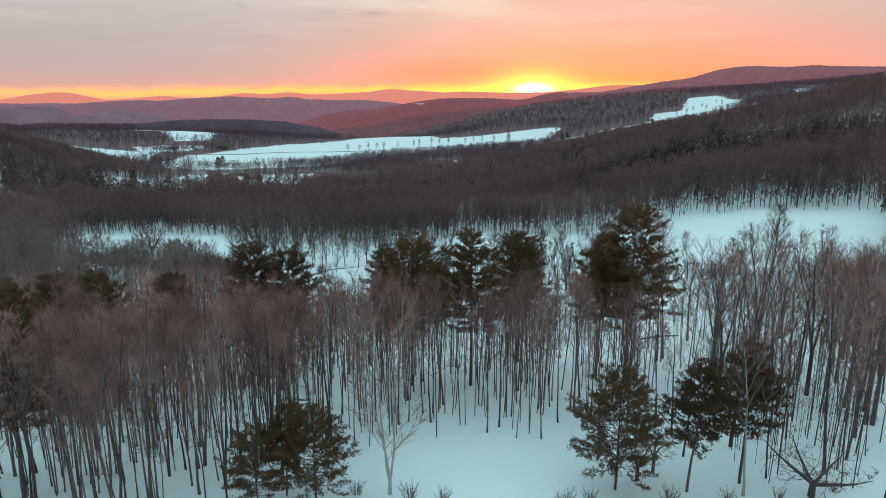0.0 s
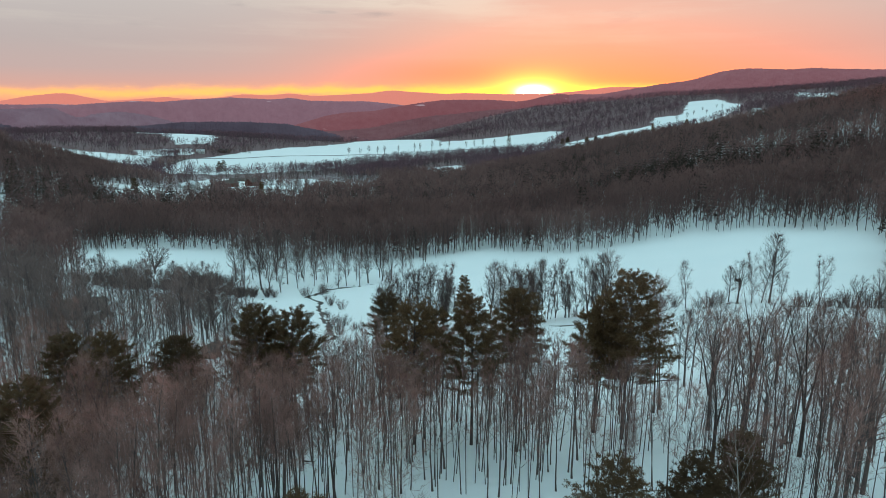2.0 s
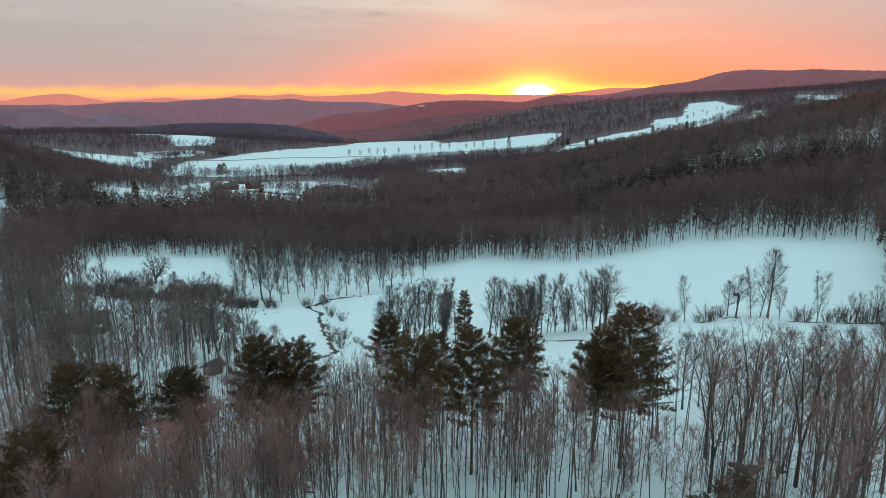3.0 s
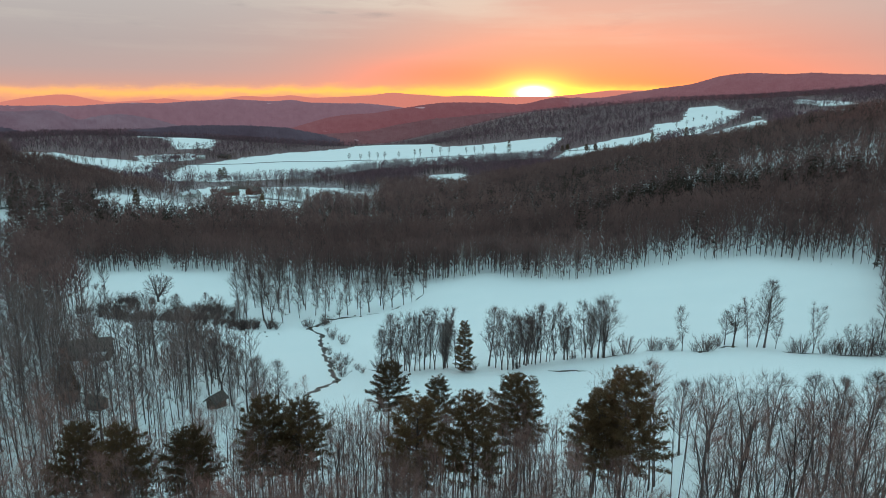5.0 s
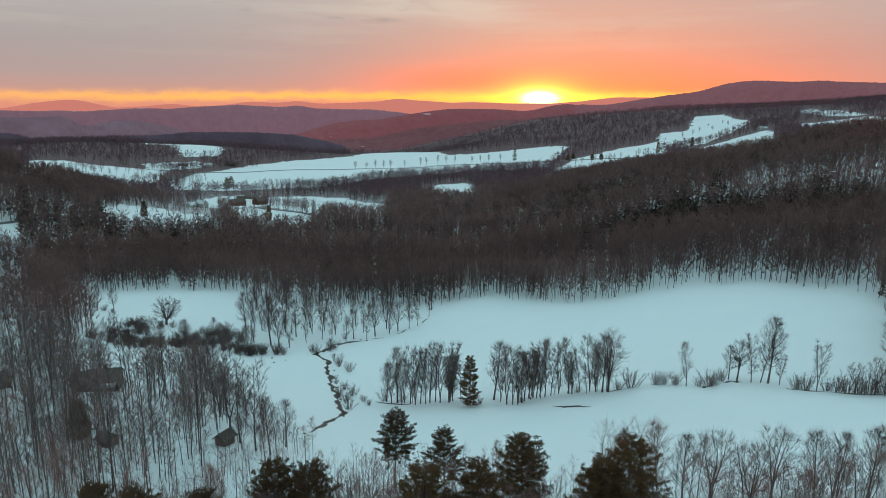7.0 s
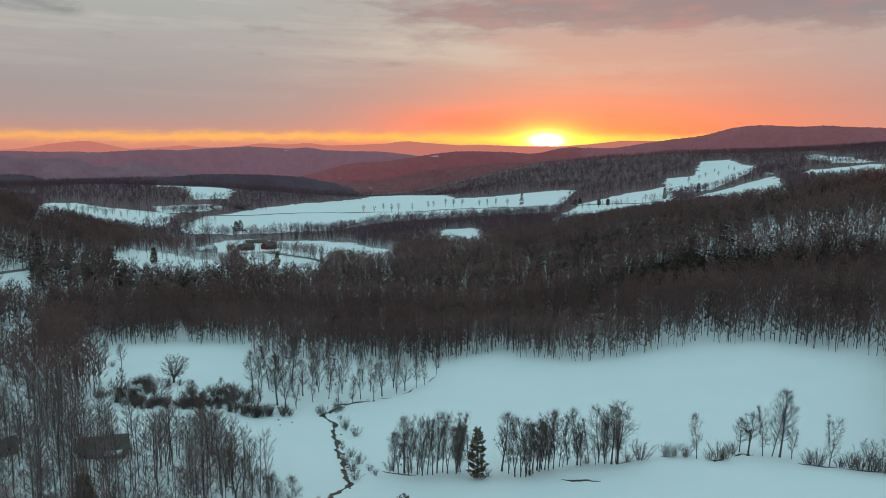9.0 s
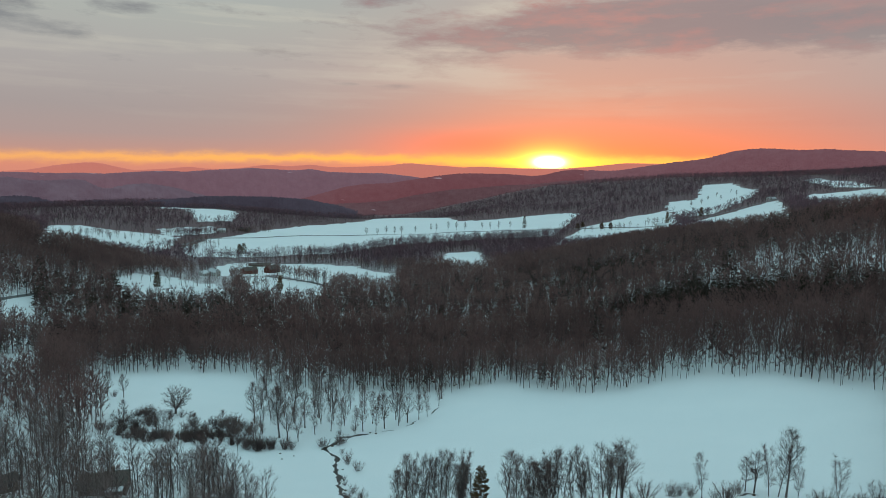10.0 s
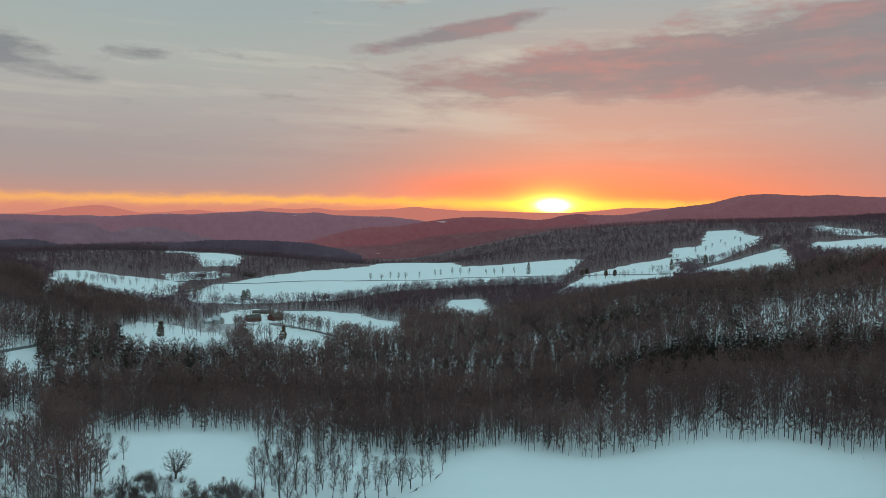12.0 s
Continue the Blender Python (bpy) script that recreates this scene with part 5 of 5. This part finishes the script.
bare_patch(37.5, 72.3, 2.3, 1.9, 1)
bare_patch(41.5, 71.5, 0.9, 0.7, 2)
bare_patch(27, 104, 2.2, 0.6, 3)
ribbon("road", [(-251, 830), (-212, 797), (-175, 757), (-139, 712)], 6, ROAD, "ploughed farm road between snowy meadows", "road", 0.15)
ribbon("road", [(-486, 1114), (-489, 1209), (-469, 1256), (-383, 1350), (-276, 1419), (-156, 1466), (-27, 1495), (102, 1472), (197, 1422), (280, 1346), (389, 1217)], 9, ROAD, "ploughed valley road across the long field", "road", 0.25)
ribbon("road", [(383, 1198), (456, 1260), (509, 1286), (568, 1324), (626, 1351), (665, 1373)], 9, ROAD, "ploughed road climbing past the far fields", "road", 0.25)
ribbon("road", [(-325, 430), (-324, 472), (-321, 509), (-315, 566)], 5, ROAD, "narrow lane through the woods", "road", 0.15)


# ---------------------------------------------------------------- buildings
def box(bm, x0, x1, y0, y1, z0, z1):
    vs = [bm.verts.new(c) for c in ((x0, y0, z0), (x1, y0, z0), (x1, y1, z0), (x0, y1, z0), (x0, y0, z1), (x1, y0, z1), (x1, y1, z1), (x0, y1, z1))]
    for f in ((0, 3, 2, 1), (4, 5, 6, 7), (0, 1, 5, 4), (1, 2, 6, 5), (2, 3, 7, 6), (3, 0, 4, 7)):
        bm.faces.new([vs[i] for i in f])


def part(name, bm, mat, parent, label=""):
    me = bpy.data.meshes.new(name)
    bm.to_mesh(me)
    bm.free()
    me.materials.append(mat)
    ob = new(name, me)
    ob.parent = parent
    if label:
        ob["label"] = label
    return ob


def house(name, label, x, y, turn, length, width, eaves, rise, wall, roof, windows=3, porch=0.0, chimney=True, floors=1, door=2.1):
    """A gabled building: boarded walls, roof slabs with eaves, framed windows, a door and a chimney."""
    home = tagged(new(name), label, "building", "buildings of the valley")
    put(home, x, y, turn)
    a, b = length / 2, width / 2
    bm = bmesh.new()
    low = [bm.verts.new(c) for c in ((-a, -b, -1.5), (a, -b, -1.5), (a, b, -1.5), (-a, b, -1.5))]
    top = [bm.verts.new(c) for c in ((-a, -b, eaves), (a, -b, eaves), (a, b, eaves), (-a, b, eaves))]
    g0, g1 = bm.verts.new((-a, 0, eaves + rise)), bm.verts.new((a, 0, eaves + rise))
    bm.faces.new((low[0], low[1], top[1], top[0]))
    bm.faces.new((low[2], low[3], top[3], top[2]))
    bm.faces.new((low[1], low[2], top[2], g1, top[1]))
    bm.faces.new((low[3], low[0], top[0], g0, top[3]))
    bm.faces.new((low[3], low[2], low[1], low[0]))
    part("wall", bm, wall, home)
    for s in (-1, 1):
        bm = bmesh.new()
        o, t = 0.5, 0.22
        slope = rise / b
        ring = []
        for xx in (-a - o, a + o):
            for yy, zz in ((0, eaves + rise + 0.02), (s * (b + o), eaves - o * slope + 0.02), (s * (b + o), eaves - o * slope + t), (0, eaves + rise + t)):
                ring.append(bm.verts.new((xx, yy, zz)))
        for k in range(4):
            bm.faces.new((ring[k], ring[(k + 1) % 4], ring[4 + (k + 1) % 4], ring[4 + k]))
        bm.faces.new(ring[:4])
        bm.faces.new(ring[4:])
        bmesh.ops.recalc_face_normals(bm, faces=bm.faces)
        part("roof", bm, roof, home)
    for s in (-1, 1):
        for fl in range(floors):
            for k in range(windows):
                cx = -a + length * (k + 0.5) / windows
                if s == -1 and fl == 0 and k == windows // 2:
                    bm = bmesh.new()
                    box(bm, cx - door * 0.25, cx + door * 0.25, s * b - 0.06, s * b + 0.06, 0, door)
                    part("door", bm, BROWN_WALL, home)
                    continue
                z = 0.9 + fl * 2.7
                bm = bmesh.new()
                box(bm, cx - 0.6, cx + 0.6, s * b - 0.08, s * b + 0.08, z, z + 1.4)
                fr = part("window", bm, WHITE_WALL, home)
                bm = bmesh.new()
                box(bm, cx - 0.5, cx + 0.5, s * b - 0.1, s * b + 0.1, z + 0.1, z + 1.3)
                part("pane", bm, GLASS, fr)
    if chimney:
        bm = bmesh.new()
        box(bm, a * 0.3, a * 0.3 + 0.9, -0.4, 0.4, eaves + rise * 0.5, eaves + rise + 1.3)
        part("chimney", bm, BROWN_WALL, home, "brick chimney")
    if porch:
        bm = bmesh.new()
        box(bm, a * 0.2, a * 0.95, -b - porch, -b + 0.3, eaves - 0.45, eaves - 0.2)
        part("porch_roof", bm, SNOWY_ROOF, home, "snow-covered porch roof")
        for k in range(4):
            px = a * 0.22 + k * a * 0.235
            bm = bmesh.new()
            box(bm, px, px + 0.14, -b - porch + 0.1, -b - porch + 0.24, -0.5, eaves - 0.45)
            part("porch_post", bm, WHITE_WALL, home)
    return home


house("cabin", "brown house with dark shingle roof among bare trees", -97.5, 166, 18, 11.5, 8, 2.9, 2.2, BROWN_WALL, ROOF, 4, 3.0)
house("cabin", "dark-roofed outbuilding in the wood behind the house", -124, 158, 55, 12, 5, 2.4, 1.4, BROWN_WALL, ROOF, 3, 0, False)
house("shed", "small dark wooden shed among the trees", -75.5, 129.5, -20, 3.4, 2.6, 2.0, 1.0, BROWN_WALL, ROOF, 1, 0, False)
house("shed", "small dark wooden shed at the wood's edge", -50.3, 131.5, 65, 3.2, 2.6, 2.0, 1.1, BROWN_WALL, ROOF, 1, 0, False)
house("farmhouse", "white clapboard farmhouse with snowy roof", -310, 800, -25, 13, 9, 5.6, 3.6, WHITE_WALL, SNOWY_ROOF, 4, 0, True, 2)
house("farmhouse", "white farmhouse wing with snowy roof", -319, 789, 62, 10, 7, 3.6, 2.8, WHITE_WALL, SNOWY_ROOF, 3, 0, False)
house("barn", "weathered dark barn with shingle roof", -281, 850, 40, 18, 11, 5.0, 4.0, RED_WALL, ROOF, 4, 0, False, 1, 3.4)
house("barn", "large dark barn with shingle roof", -257, 870, 65, 18, 12, 5.5, 4.6, RED_WALL, ROOF, 4, 0, False, 1, 3.4)
house("barn", "low dark barn behind the farmyard", -292, 930, 10, 30, 8, 2.8, 1.8, BROWN_WALL, ROOF, 5, 0, False, 1, 3.0)
house("farmhouse", "distant pale farmhouse beside the road", 372, 1206, 10, 18, 10, 4.0, 3.2, WHITE_WALL, SNOWY_ROOF, 4, 0, True)
house("barn", "long low snow-roofed barn beside the road", 392, 1172, 8, 30, 10, 3.0, 2.0, BROWN_WALL, SNOWY_ROOF, 5, 0, False, 1, 3.0)
house("farmhouse", "distant pale house at the top of the road", 655, 1385, 20, 18, 10, 4.0, 3.0, WHITE_WALL, SNOWY_ROOF, 4)
house("farmhouse", "distant pale village house below the hill", -500, 1340, 15, 16, 9, 4.6, 3.2, WHITE_WALL, SNOWY_ROOF, 4)
house("barn", "distant brown barn below the hill", -470, 1395, -15, 24, 11, 4.5, 3.4, BROWN_WALL, ROOF, 4, 0, False, 1, 3.0)
house("farmhouse", "distant brown house below the hill", -540, 1310, 40, 15, 9, 4.4, 3.2, BROWN_WALL, SNOWY_ROOF, 4)


# ---------------------------------------------------------------- small things in the valley
def nest():
    rng = np.random.RandomState(7)
    n = 160
    a, h = rng.uniform(0, 6.283, n), rng.uniform(-0.35, 0.35, n)
    r = rng.uniform(0.35, 0.75, n)
    b = np.stack([np.cos(a) * r, np.sin(a) * r, h], -1)
    d = np.stack([-np.sin(a), np.cos(a), rng.normal(0, 0.3, n)], -1)
    v, t = blades(b - d * 0.5, b + d * 0.5, np.full(n, 0.09), rng)
    ob = tagged(new("bird_nest", solid("bird_nest", v, t, [BARK])), "large dark twig nest in a bare hedgerow tree", "nest")
    ob.matrix_basis = pose(78.2, 166.0, gz(78.2, 166.0) + 6.2)


nest()


def rock_mesh(seed):
    bm = bmesh.new()
    bmesh.ops.create_icosphere(bm, subdivisions=2, radius=0.5)
    for v in bm.verts:
        v.co *= 0.8 + 0.35 * noise.noise(v.co * 2.3 + Vector((seed * 3.7, 0, 0)))
        v.co.z *= 0.7
    me = bpy.data.meshes.new("stone")
    bm.to_mesh(me)
    bm.free()
    me.materials.append(EARTH)
    return me


def make_stones():
    rng = random.Random(4)
    kinds = [rock_mesh(i) for i in range(3)]
    spots = [(-62, 212, 1.0), (-57, 211, 0.8), (-60, 207, 0.9), (-48, 221, 1.6), (-46, 223, 1.4), (-43, 229, 1.5), (-39, 235, 1.2), (-32, 237, 1.2), (-38, 200, 0.9), (-34, 182, 1.2), (-31, 170, 1.1), (-28, 157, 0.9), (68, 161.5, 1.2), (78, 164.5, 1.3), (150, 243, 0.5)]
    spots += [(x + rng.uniform(-1, 1), y + rng.uniform(-1.2, 1.2), rng.uniform(0.4, 0.9)) for x, y in STREAM for _ in range(3)]
    for x, y, size in spots:
        st = tagged(new("stone", rng.choice(kinds)), "dark stone showing through the snow by the stream", "stone", "stones along the stream")
        put(st, x, y, rng.uniform(0, 360), size)


make_stones()


def log(x, y, turn, length, r, mat, label):
    rng = np.random.RandomState(int(length * 10))
    pts = bough(rng, (0, 0, r * 0.6), (1, 0, 0.03), length, 6, 0.0, 0.06)
    v, t = tubes(pts[:-1], pts[1:], [r * (1 - 0.1 * i) for i in range(6)], [r * (1 - 0.1 * (i + 1)) for i in range(6)], 6)
    ob = tagged(new("fallen_log", solid("fallen_log", v, t, [mat])), label, "log", "fallen logs")
    put(ob, x, y, turn)


log(168, 262, 35, 12, 0.2, BARK_PALE, "long pale fallen trunk leaning at the wood's edge")
log(31, 96, 20, 7, 0.16, BARK, "dark fallen log lying in the snow")
log(-16, 66, -12, 5, 0.12, BARK, "dark fallen branch in the snow")
log(44, 60, 150, 3, 0.18, BARK_PALE, "short pale log propped in the snow")
